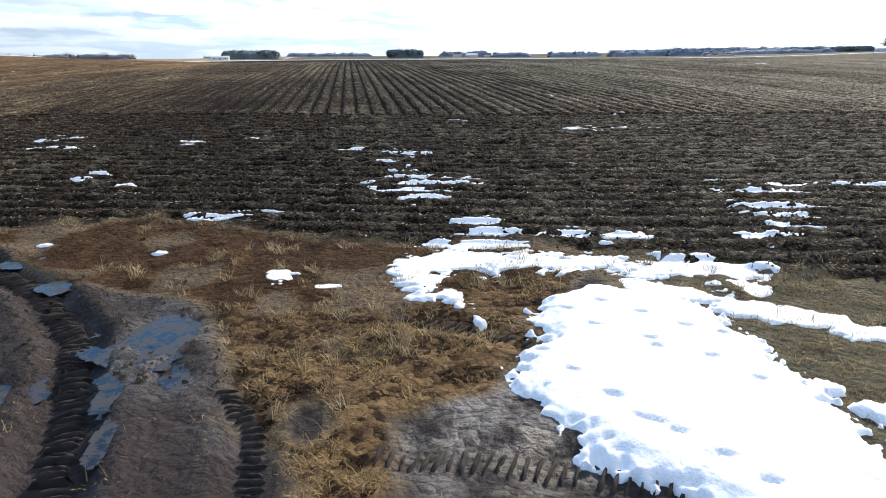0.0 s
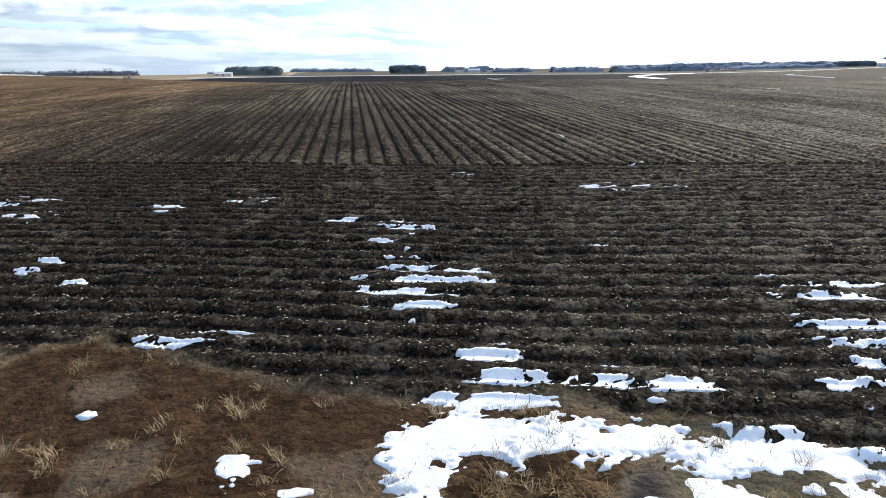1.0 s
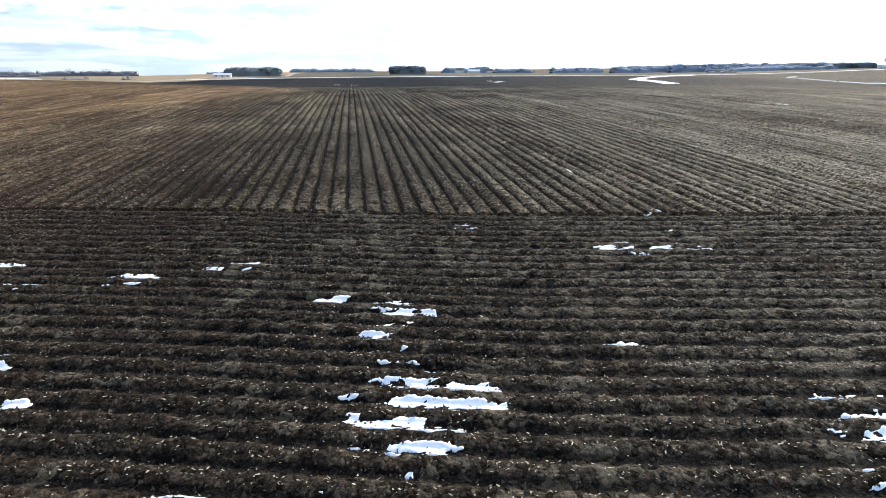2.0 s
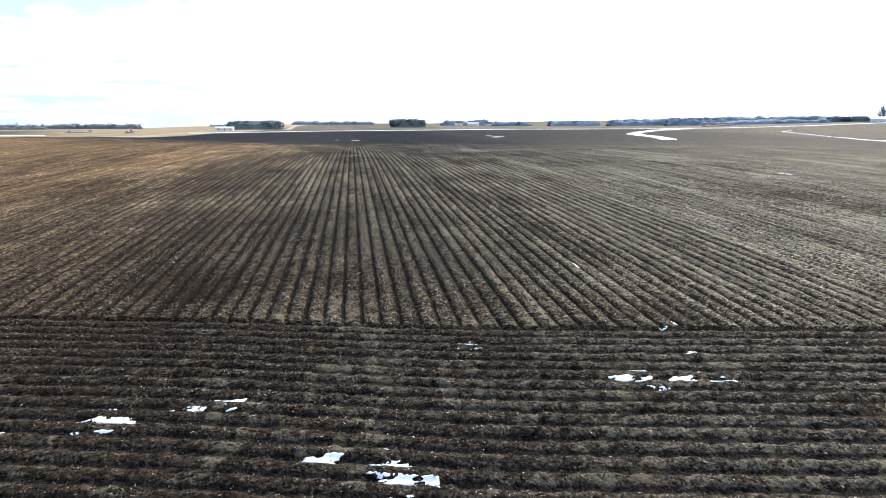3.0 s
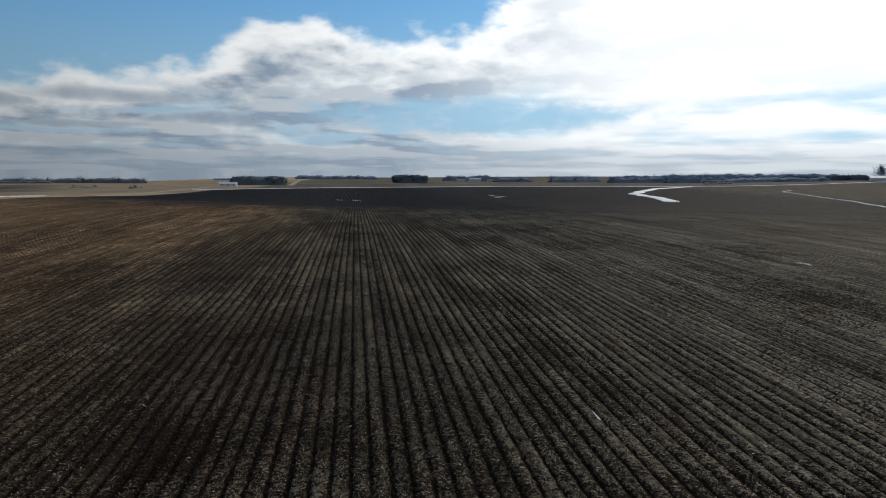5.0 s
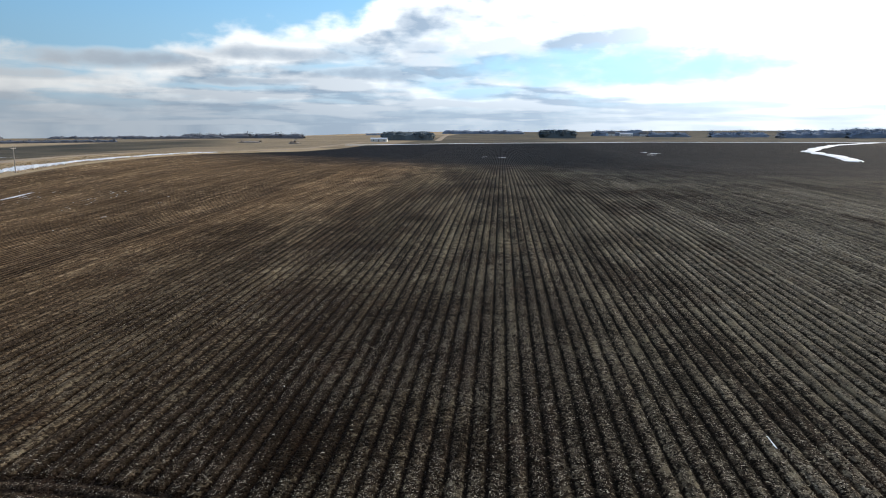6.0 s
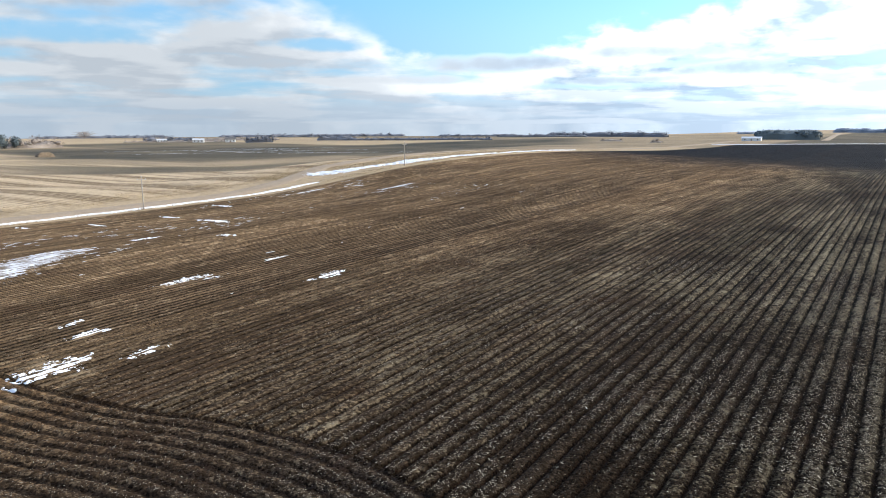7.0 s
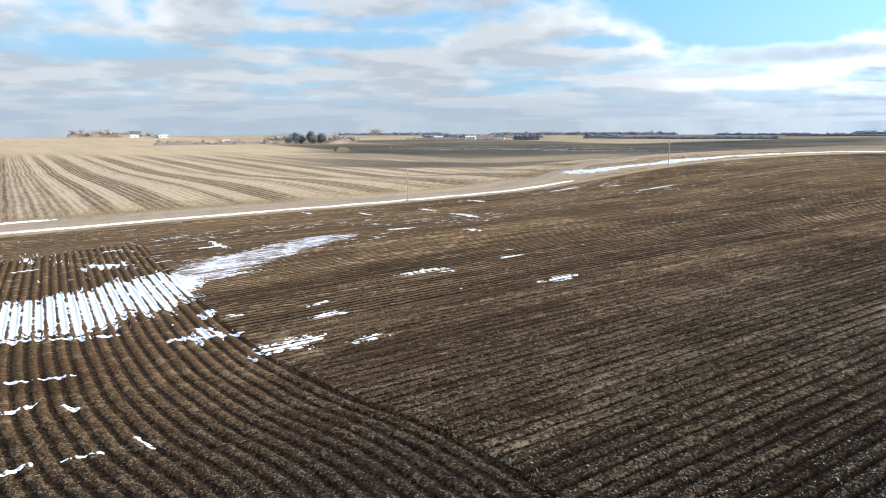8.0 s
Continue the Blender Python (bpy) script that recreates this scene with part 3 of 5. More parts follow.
TWIGS_WARM = plain("twigs_warm", (0.20, 0.165, 0.14), (0.38, 0.325, 0.275), 0.3, 0.95, 0.2, 0, 0.6)
NEEDLES = plain("needles", (0.055, 0.075, 0.085), (0.13, 0.155, 0.16), 0.4, 0.9, 0.25, 0, 0.6)
WHITE_WALL = plain("white_siding", (0.70, 0.70, 0.68), (0.82, 0.82, 0.80), 0.6, 0.7)
BRICK_WALL = plain("weathered_siding", (0.20, 0.15, 0.12), (0.34, 0.26, 0.21), 0.6, 0.8)
ROOF_DARK = plain("shingle", (0.09, 0.085, 0.085), (0.17, 0.16, 0.155), 1.0, 0.85)
ROOF_METAL = plain("sheet_roof", (0.50, 0.51, 0.52), (0.66, 0.67, 0.68), 0.5, 0.45, 0.5)
DARK_PANE = plain("dark_pane", (0.02, 0.025, 0.03), (0.05, 0.055, 0.06), 0.5, 0.15, 0.5)
POLE_WOOD = plain("pole_wood", (0.30, 0.26, 0.215), (0.46, 0.41, 0.35), 5.0, 0.9)


def water_material():
    m, t, shader = material("puddle_water", 0.06, 0.2)
    pos = t.add("ShaderNodeNewGeometry").outputs["Position"]
    scum = t.step(t.noise(pos, 4.5, 7, 0.7), 0.38, 0.60)
    t.link(t.mix(scum, (0.012, 0.012, 0.014), (0.05, 0.041, 0.036)), shader.inputs["Base Color"])
    t.link(t.math("ADD", 0.05, t.math("MULTIPLY", scum, 0.5)), shader.inputs["Roughness"])
    n = t.add("ShaderNodeBump")
    n.inputs["Strength"].default_value, n.inputs["Distance"].default_value = 0.25, 0.01
    t.link(t.noise(pos, 7.0, 3), n.inputs["Height"])
    t.link(n.outputs[0], shader.inputs["Normal"])
    return m


WATER = water_material()


# ---------------------------------------------------------------- mesh helpers
def mesh_of(name, verts, faces, mat, soft=False):
    me = bpy.data.meshes.new(name)
    verts, faces = np.asarray(verts, np.float32), np.asarray(faces, np.int32)
    me.vertices.add(len(verts))
    me.vertices.foreach_set("co", verts.ravel())
    k = faces.shape[1]
    me.loops.add(faces.size)
    me.loops.foreach_set("vertex_index", faces.ravel())
    me.polygons.add(len(faces))
    me.polygons.foreach_set("loop_start", np.arange(0, faces.size, k, dtype=np.int32))
    me.polygons.foreach_set("use_smooth", np.full(len(faces), soft))
    me.update(calc_edges=True)
    me.validate()
    me.materials.append(mat)
    return me


def part(name, bm, mat, parent, label=""):
    me = bpy.data.meshes.new(name)
    bm.to_mesh(me)
    bm.free()
    me.materials.append(mat)
    ob = new(name, me)
    ob.parent = parent
    if label:
        ob["label"] = label
    return ob


def grid_faces(nx, ny):
    """Quads of a grid whose vertex index is iy * nx + ix."""
    i = (np.arange(ny - 1)[:, None] * nx + np.arange(nx - 1)[None]).ravel()
    return np.stack([i, i + 1, i + nx + 1, i + nx], 1)


def spread(lo, hi, fine, far_lo, far_hi, growth=1.07):
    """Positions: even between lo and hi, ever wider beyond."""
    mid = np.arange(lo, hi + fine / 2, fine)
    up, down, step = [], [], fine
    v = mid[-1]
    while v < far_hi:
        step *= growth
        v += step
        up.append(v)
    v, step = mid[0], fine
    while v > far_lo:
        step *= growth
        v -= step
        down.append(v)
    return np.array(down[::-1] + list(mid) + up)


# ---------------------------------------------------------------- the ground, one sheet
def build_ground():
    mid = np.arange(-40, 24.1, 0.127)
    xs = np.concatenate([spread(-94, -40.2, 0.254, -4800, -40.2, 1.06), mid, spread(mid[-1] + 0.254, 76, 0.254, mid[-1] + 0.254, 4800, 1.06)])
    xs = np.unique(xs.round(4))
    ys = np.concatenate([spread(-4, 36, 0.14, -3000, 36, 1.08), spread(36.3, 90, 0.45, 36.3, 4800, 1.05)])
    ys = np.unique(ys.round(3))
    x, y = (a.ravel() for a in np.meshgrid(xs, ys))
    main, head, across, grass, olive, mud, west = zones(x, y)
    z = ground_height(x, y)
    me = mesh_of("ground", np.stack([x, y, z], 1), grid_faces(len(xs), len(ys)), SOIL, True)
    north = smooth(-8, 8, y - np.interp(x, (-600, -300, -100, 149, 440, 618, 1200), (420, 470, 594, 752, 801, 842, 1000)))
    till = np.clip(main + head, 0, 1) * (1 - north)
    # dark far band: cloud shadow painted on the soil, with a soft near edge
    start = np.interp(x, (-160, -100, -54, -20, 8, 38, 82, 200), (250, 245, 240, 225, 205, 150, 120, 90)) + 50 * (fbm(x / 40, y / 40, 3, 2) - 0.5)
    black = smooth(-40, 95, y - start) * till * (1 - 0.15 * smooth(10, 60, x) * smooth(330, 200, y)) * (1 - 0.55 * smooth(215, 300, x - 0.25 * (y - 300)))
    # the second term pales far rows: straw, plus painted sunlight and haze
    warm = np.maximum(smooth(0, -75, x + 0.1 * y - 8), 0.75 * smooth(60, 125, y) * smooth(2, -40, x)) * (1 - black)
    stub = west * smooth(-130, -140, x) * smooth(260, 150, y) * smooth(-620, -430, x - 0.6 * y)
    # fields of the plain: spans in x and y, and how pale they are
    tone = 0.72 + 0.0 * x
    for x0, x1, y0, y1, pale in ((-144, -110, -400, 420, 0.85), (-152, -131, -400, 70, 0.42), (-700, -205, 190, 330, 0.55), (-900, -190, 330, 520, 0.20), (-620, -300, 230, 330, 0.18), (-1600, -700, 200, 700, 0.5), (-2500, -180, 700, 1000, 0.35),
                                 (-420, -95, 500, 1400, 0.5), (-95, 330, 560, 6000, 0.15), (330, 6000, 520, 6000, 0.10), (-3000, -420, -600, 230, 0.98), (-1500, -700, 230, 520, 0.8)):
        inside = smooth(x0 - 6, x0 + 6, x) * smooth(x1 + 6, x1 - 6, x) * smooth(y0 - 6, y0 + 6, y) * smooth(y1 + 6, y1 - 6, y)
        tone = tone * (1 - inside) + pale * inside
    # dark winter fields beyond the stubble, between two distances for each heading
    head_, far_ = np.degrees(np.arctan2(-x, np.maximum(y, 1e-6))), np.hypot(x, y)
    winter = smooth(0, 14, far_ - np.interp(head_, (25, 33, 42, 51, 63, 70), (640, 531, 444, 434, 459, 480))) * smooth(0, -18, far_ - np.interp(head_, (25, 38, 51, 63, 70), (900, 705, 645, 614, 600)))
    winter = winter * smooth(69, 62, head_ + 3 * (fbm(x / 30, y / 30, 2, 71) - 0.5)) * smooth(20, 26, head_)
    strip = smooth(0, 10, far_ - np.interp(head_, (28, 36, 42, 50, 58, 66, 74), (560, 430, 350, 298, 296, 318, 380))) * smooth(0, -12, far_ - np.interp(head_, (28, 36, 42, 50, 58, 66, 74), (580, 470, 385, 345, 365, 415, 440)))
    strip = strip * smooth(74, 60, head_) * smooth(26, 34, head_)
    tone = tone * (1 - winter) + 0.10 * winter
    tone = tone * (1 - strip) + 0.24 * strip
    stub = stub * (1 - strip) * (1 - winter) * smooth(12, -12, far_ - np.interp(head_, (20, 42, 50, 58, 66, 90, 130), (420, 390, 350, 380, 425, 560, 600)))
    soaked_dim = np.maximum(smooth(1.3, 0.6, np.hypot((x - 1.3) / 1.2, (y - 2.3) / 1.1)), 0.8 * smooth(1.2, 0.5, np.hypot((x + 2.5) / 0.9, (y - 5.0) / 1.7)))
    # an oval over the rows whose backlit darkness is put into the soil colour
    soaked_dim = np.maximum(soaked_dim, till * (1 - head) * smooth(1.2, 0.35, np.hypot((x - 0.5) / 11, (y - 44) / 19) + 0.6 * (fbm(x / 7, y / 12, 3, 57) - 0.5)))
    damp = smooth(1.2, 0.35, np.hypot((x + 15) / 20, (y - 42) / 25) + 0.5 * (fbm(x / 9, y / 16, 3, 55) - 0.5)) * till + 1.0 * grass * smooth(4.6, 7.6, y - 0.25 * x)
    for name, values in (("till", till), ("across", across), ("grass", grass), ("olive", olive), ("mud", mud), ("stubble", stub), ("tone", tone), ("black", black), ("warm", warm), ("headland", head), ("soaked_dim", soaked_dim), ("damp", damp)):
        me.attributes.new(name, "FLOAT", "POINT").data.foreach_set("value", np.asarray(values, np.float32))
    tagged(new("ground", me), "dark ridged farmland with stubble, mud and distant fields", "ground", kind="structure")


build_ground()


def ribbon(name, points, width, lift, mat, label, category, wobble=0.0, gaps=0.0):
    """A strip laid along a line of (x, y) over the land."""
    pts = np.array(points, float)
    d = np.r_[0, np.cumsum(np.hypot(*np.diff(pts, axis=0).T))]
    n = max(int(d[-1] / (0.8 if gaps else 2.0)), 8)
    s = np.linspace(0, d[-1], n)
    cx, cy = np.interp(s, d, pts[:, 0]), np.interp(s, d, pts[:, 1])
    tx, ty = np.gradient(cx), np.gradient(cy)
    ln = np.hypot(tx, ty)
    nx, ny = ty / ln, -tx / ln
    taper = np.minimum(1, np.minimum(s, d[-1] - s) / (width * 1.5) + 0.15)
    cols = np.linspace(-0.5, 0.5, 9)
    verts = []
    for c in cols:
        w = width * taper * (1 + wobble * (fbm(s * (0.6 if gaps else 0.12), s * 0 + c * (gaps > 0), 3, 7) - 0.5) * 2)
        off = c * w + wobble * width * (vnoise(s * 0.07, s * 0, 3) - 0.5)
        px, py = cx + nx * off, cy + ny * off
        verts.append(np.stack([px, py, land(px, py) + lift * (1 - (2 * c) ** 4) - 0.25 * abs(2 * c) ** 8 - 1.4 * lift * smooth(0.32 + gaps * 0.5, 0.2 + gaps * 0.5, 1 - fbm(px * 0.5, py * 0.22, 3, 12)) * (gaps > 0)], 1))
    v = np.stack(verts, 1).reshape(-1, 3)
    ob = new(name, mesh_of(name, v, grid_faces(len(cols), n), mat, True))
    return tagged(ob, label, category, kind="structure")


ribbon("gravel_road", [(ROAD_X, -300), (ROAD_X, 60), (ROAD_X, 112), (ROAD_X - 5, 132), (ROAD_X - 14, 155), (ROAD_X - 17, 200), (ROAD_X - 17, 300), (ROAD_X - 15, 700)], 7.4, 0.22, GRAVEL, "pale tan gravel road along the field's west side", "road", 0.03)

ribbon("farm_lane", [(-70, 770), (-76, 870), (-90, 1080), (-108, 1400)], 9, 0.3, GRAVEL, "pale gravel lane climbing to a far farm", "lane", 0.03)


# ---------------------------------------------------------------- snow
def blob(x, y, discs, seed, rag=1.0):
    """How deep inside a group of ellipses (x, y, half width, half depth) a place lies: 1 at a middle, 0 at the rim."""
    best = np.full(x.shape, -9.0)
    for cx, cy, rx, ry in discs:
        best = np.maximum(best, 1 - np.hypot((x - cx) / rx, (y - cy) / ry))
    return best + rag * (fbm(x * 0.9, y * 1.8, 4, seed) - 0.5)


def snow(name, discs, thick, cell, label, seed, ragged=1.0, fill=0.42, sheet=None, mat=None, stagger=1.0):
    """Melting snow: a thin crust with ragged edges that lies in the furrows; fill: how far up the ridges it reaches (2: over them)."""
    a = np.array(discs)
    pad = 1.35
    xs = np.arange((a[:, 0] - a[:, 2] * pad).min(), (a[:, 0] + a[:, 2] * pad).max() + cell, cell)
    ys = np.arange((a[:, 1] - a[:, 3] * pad).min(), (a[:, 1] + a[:, 3] * pad).max() + cell, cell)
    x, y = (q.ravel() for q in np.meshgrid(xs, ys))
    main, head, across, *_ = zones(x, y)
    row = np.floor(across / ROW)
    slip = (lattice(row, row * 0, seed) - 0.5) * (fill < 1) * stagger
    reach = np.median(a[:, 2:], axis=0)
    k = blob(x + slip * reach[0] * head, y + slip * reach[1] * main, discs, seed, 0.6 * ragged) - 0.10 * ragged
    long = np.where(head > 0.5, 0.4, 1.0 if mat or sheet else 0.6)
    fine = 0.9 * (fbm(x * 2.6 * long, y * 2.6, 3, seed + 9) - 0.5) + 0.7 * (fbm(x * 8.5 * long, y * 8.5, 2, seed + 11) - 0.5) + 0.3 * (vnoise(x * 17, y * 17, seed + 13) - 0.5)
    k = k + fine * ragged * 0.9
    if sheet:
        k = np.maximum(k, sheet(x, y) + 0.9 * fine)
    if fill < 1:
        wave = 0.5 + 0.5 * np.cos(2 * np.pi * across / ROW)
        lying = (fill - wave) * 2.0 + 0.35 * k + 0.9 * fine * ragged
        k = np.where(main + head > 0.5, np.minimum(k, lying), k)
    base = land(x, y) + 0.9 * ridges(x, y, main, head, across)
    body = 0.75 + 0.3 * fbm(x * 2.2, y * 2.2, 3, seed + 4) + 0.3 * (fbm(x * 9, y * 9, 2, seed + 6) - 0.5)
    top = base - 0.005 + thick * smooth(-0.02, 0.30, k) * body - 0.17 * smooth(0.08, -0.35, k)
    top = top + 0.012 * smooth(0.1, 0.4, k)
    if sheet:
        top = top + 0.05 * smooth(0.1, 0.6, sheet(x, y))
        for (ax, ay), (bx, by), count in DENTS:
            for q in np.linspace(0, 1, count):
                dx, dy = x - (ax + (bx - ax) * q) - 0.16 * math.sin(19 * q), y - (ay + (by - ay) * q) - 0.14 * math.cos(23 * q)
                u, v = 0.83 * dx - 0.56 * dy, 0.56 * dx + 0.83 * dy
                top = top - 0.045 * np.exp(-((u / 0.10) ** 4) - (v / 0.032) ** 4)
    keep = k > -1.7
    f = grid_faces(len(xs), len(ys))
    f = f[keep[f].all(1)]
    used, f = np.unique(f, return_inverse=True)
    v = np.stack([x, y, top], 1)[used]
    return tagged(new(name, mesh_of(name, v, f.reshape(-1, 4), mat or SNOW, True)), label, "snow", "melting snow patches")


# lines of old footprints pressed into the drift: from, to, how many
DENTS = (((2.75, 2.75), (3.55, 1.3), 7), ((3.0, 5.1), (4.5, 3.0), 6), ((2.3, 3.9), (2.75, 2.9), 3), ((3.6, 5.3), (4.75, 4.2), 4))


def drift_sheet(x, y):
    """The broad solid part of the drift, wedge-shaped towards the north."""
    left = np.interp(y, (-3, 0, 1.2, 1.8, 2.6, 3.2, 4.1, 4.4, 5.7, 6.2), (5.2, 3.6, 2.9, 2.4, 1.9, 1.75, 1.9, 2.5, 2.6, 3.6))
    right = np.interp(y, (-3, 1.5, 3.0, 4.3, 5.0, 5.5, 6.0, 6.3), (5.6, 5.0, 5.2, 5.2, 5.1, 4.9, 4.3, 3.5))
    return np.minimum(x - left, right - x) * 1.3 + 0.34 * (fbm(x * 2.4, y * 2.4, 3, 44) - 0.5)


snow("snow_drift", [(1.95, 3.4, 0.15, 0.3), (4.6, 5.6, 0.5, 0.4), (5.6, -1.6, 0.6, 0.8)], 0.07, 0.035, "large bright melting snow drift on the muddy field corner", 41, 0.7, 2.0, drift_sheet)
snow("snow_strip", [(0.95, 7.6, 0.5, 0.75), (1.9, 7.8, 1.0, 0.75), (3.0, 7.6, 1.1, 0.65), (3.6, 7.35, 0.5, 0.5), (1.15, 6.75, 0.45, 0.6), (1.5, 6.3, 0.25, 0.35)], 0.04, 0.03, "ragged arc of wet snow beside the dead grass", 42, 1.0, 2.0)
snow("snow_strip", [(4.3, 7.25, 0.8, 0.55), (5.1, 7.05, 1.0, 0.55), (5.9, 6.85, 1.0, 0.5), (6.45, 6.4, 0.6, 0.65), (6.05, 5.9, 0.55, 0.45)], 0.03, 0.03, "ragged strip of snow at the edge of the field", 43, 0.9, 2.0)
snow("snow_strip", [(4.45 + 0.26 * k, 6.25 - 0.25 * k, 0.42, 0.36) for k in range(12)], 0.03, 0.03, "long ragged strip of snow on trampled grass", 44, 0.95, 2.0)
snow("snow_strip", [(5.25, 2.75, 0.35, 0.22), (5.45, 2.2, 0.3, 0.35), (5.6, 1.4, 0.3, 0.5)], 0.06, 0.035, "thin broken strip of snow on trampled grass", 45, 1.4, 2.0)
snow("snow_strip", [(1.75, 5.35, 0.1, 0.5), (1.55, 5.75, 0.12, 0.2)], 0.04, 0.03, "thin line of snow beside a tyre print", 47, 1.2, 2.0)
for i, e in enumerate(((-2.6, 11.65, 1.1, 0.32), (2.8, 8.8, 1.75, 0.45), (3.0, 9.4, 0.85, 0.4), (2.55, 10.2, 0.65, 0.36), (5.4, 8.6, 0.8, 0.36), (4.3, 9.1, 0.4, 0.3))):
    snow("snow_strip", [e], 0.028, 0.03, "narrow white strip of snow filling a furrow", 46 + 5 * i, 1.2, 0.62, stagger=0.1)
NEAR_SNOW = [(1.7, 18.9, 0.75, 1.7), (1.65, 14.2, 1.35, 2.0), (-10.8, 24.6, 1.5, 0.9), (-10.1, 22.3, 1.1, 0.6), (-7.3, 17.3, 0.4, 0.9), (-6.1, 15.3, 0.45, 0.4), (-6.3, 22.9, 0.8, 0.8), (-3.0, 23.6, 1.2, 0.4),
             (10.6, 23.4, 1.0, 0.5), (12.2, 23.0, 1.0, 0.38), (12.5, 25.5, 0.6, 0.35), (13.1, 28.2, 0.5, 0.35), (-0.2, 20.1, 0.7, 0.3)]
for i, e in enumerate(NEAR_SNOW):
    snow("snow_patch", [e], 0.022, 0.04, "small melting snow patch lying in the furrows", 60 + i, 1.45, 0.45)
RIGHT_SNOW = [(10.7, 12.3, 1.3, 1.2), (9.2, 10.0, 1.1, 0.9), (8.5, 8.6, 0.9, 0.8), (6.5, 16.0, 0.7, 0.3), (4.8, 27.3, 0.7, 0.4), (9.4, 23.9, 0.6, 0.4),
              (13.3, 12.3, 1.3, 0.5), (-8.9, 42.1, 0.2, 0.12), (12.4, 38.0, 0.18, 0.8)]
for i, e in enumerate(((-1.25, 7.6, 0.26, 0.42), (-0.4, 6.9, 0.26, 0.14), (-3.6, 9.2, 0.2, 0.16), (-5.9, 10.1, 0.22, 0.16))):
    snow("snow_patch", [e], 0.025, 0.025, "thin scrap of snow in the dead grass", 110 + i, 1.4, 2.0)
for i, e in enumerate(RIGHT_SNOW):
    snow("snow_patch", [e], 0.022, 0.04, "small melting snow patch lying in the furrows", 90 + i, 1.3, 0.5)
WEST_SNOW = [(-36.4, 33.0, 1.5, 2.7), (-42.0, 28.7, 2.0, 1.5), (-47.9, 30.2, 1.6, 0.8), (-45.1, 37.7, 0.6, 1.2), (-34.4, 36.4, 0.6, 1.6), (-41.5, 37.2, 0.6, 1.3), (-39.3, 56.7, 0.9, 2.1), (-50.2, 50.2, 0.8, 2.8), (-48.6, 52.6, 0.5, 1.4),
             (-76.4, 26.5, 1.7, 2.5), (-86.6, 19.6, 2.6, 0.7), (-50.6, 61.5, 0.5, 1.8), (-78.5, 63.8, 0.7, 1.8), (-81.1, 37.8, 0.6, 2.0)]
for i, e in enumerate(WEST_SNOW):
    snow("snow_patch", [e], 0.045, 0.07, "thin ragged snow patch on the brown field", 120 + i, 1.3, 0.66)
for i, e in enumerate(((84, 395, 2.2, 2.5), (90, 412, 3, 3), (88, 430, 2, 3), (2.4, 350, 2.4, 2.2), (-7, 360, 2.2, 1.6), (-98, 80, 3, 0.5), (-104, 95, 3, 0.6), (-85, 79.5, 4.2, 0.6), (-70, 70, 2.0, 0.6), (-100, 69, 3, 0.4), (-82, 40, 4, 0.5), (-107, 122, 0.5, 5), (-91, 133, 0.4, 6), (-109, 62, 2, 0.4), (-102, 131, 1.2, 0.5), (52, 79, 0.5, 1.2))):
    snow("snow_patch", [e], 0.08, 0.16, "thin ragged snow patch far out in the field", 150 + i, 1.4, 0.6)
# scraps across the headland rows: from, to, half width
SCRAPS = ((-40.6, 17.0, -39.3, 20.8, 0.20), (-35.2, 17.6, -35.6, 18.9, 0.30), (-34.5, 20.0, -33.5, 20.5, 0.20), (-28.1, 22.4, -26.6, 22.8, 0.16), (-27.7, 19.6, -27.5, 20.9, 0.16), (-27.8, 17.2, -28.1, 18.4, 0.20), (-42.7, 26.7, -41.2, 30.6, 0.36),
          (-50.4, 17.0, -46.6, 23.8, 0.32), (-78.0, 25.2, -75.2, 28.6, 0.36), (-79.4, 18.4, -79.5, 20.3, 0.35), (-86.6, 27.6, -86.7, 29.4, 0.3), (-46.4, 31.3, -45.8, 32.2, 0.25))
for i, (x0, y0, x1, y1, r) in enumerate(SCRAPS):
    line = [(x0 + (x1 - x0) * k, y0 + (y1 - y0) * k, r * (1.0 + 0.35 * math.sin(9 * k + i)), r * 1.2) for k in np.linspace(0, 1, 2 + int(math.hypot(x1 - x0, y1 - y0) / (0.8 * r)))]
    snow("snow_patch", line, 0.025, 0.05, "narrow ragged scrap of snow across the headland rows", 170 + i, 0.9, 0.93, stagger=0.5)
snow("snow_field", [(-57.5, 12.5, 7.0, 5.0), (-57.0, 17.5, 7.6, 5.0), (-56.2, 22.5, 8.8, 4.6), (-59.0, 27.5, 8.6, 4.4), (-62.5, 30.0, 6.0, 4.0)], 0.06, 0.10, "broad sheet of melting snow across the headland rows", 77, 0.5, 0.85, stagger=0.22)
snow("snow_field", [(-64.4, 33.5, 5.0, 4.6), (-67.4, 36.5, 5.0, 4.4), (-70.0, 40.0, 4.4, 5.0), (-72.0, 43.0, 4.0, 4.8), (-74.8, 47.2, 3.6, 5.0), (-77.5, 51.5, 2.8, 5.0)], 0.05, 0.11, "thin streaked sheet of snow with soil showing through", 78, 0.65, 0.88, None, THIN_SNOW, 0.5)
for i, (x0, y0, x1, y1, w, rag) in enumerate(((-117.3, -60, -117.0, 64, 0.9, 1.0), (-117.0, 70, -117.0, 131, 0.98, 1.1), (-129.6, -20, -130.0, 23, 0.42, 1.1))):
    bank = [(x0 + (x1 - x0) * k + 0.35 * math.sin(37 * k + i), y0 + (y1 - y0) * k, w * (0.8 + 0.35 * math.sin(61 * k + 2 * i)), abs(y1 - y0) / (14 if w < 1 else 25)) for k in np.linspace(0.02, 0.98, 24)]
    snow("snow_bank", bank, 0.20, 0.14 if w < 1 else 0.22, "long ragged strip of old snow along the road ditch", 190 + i, rag, 2.0)
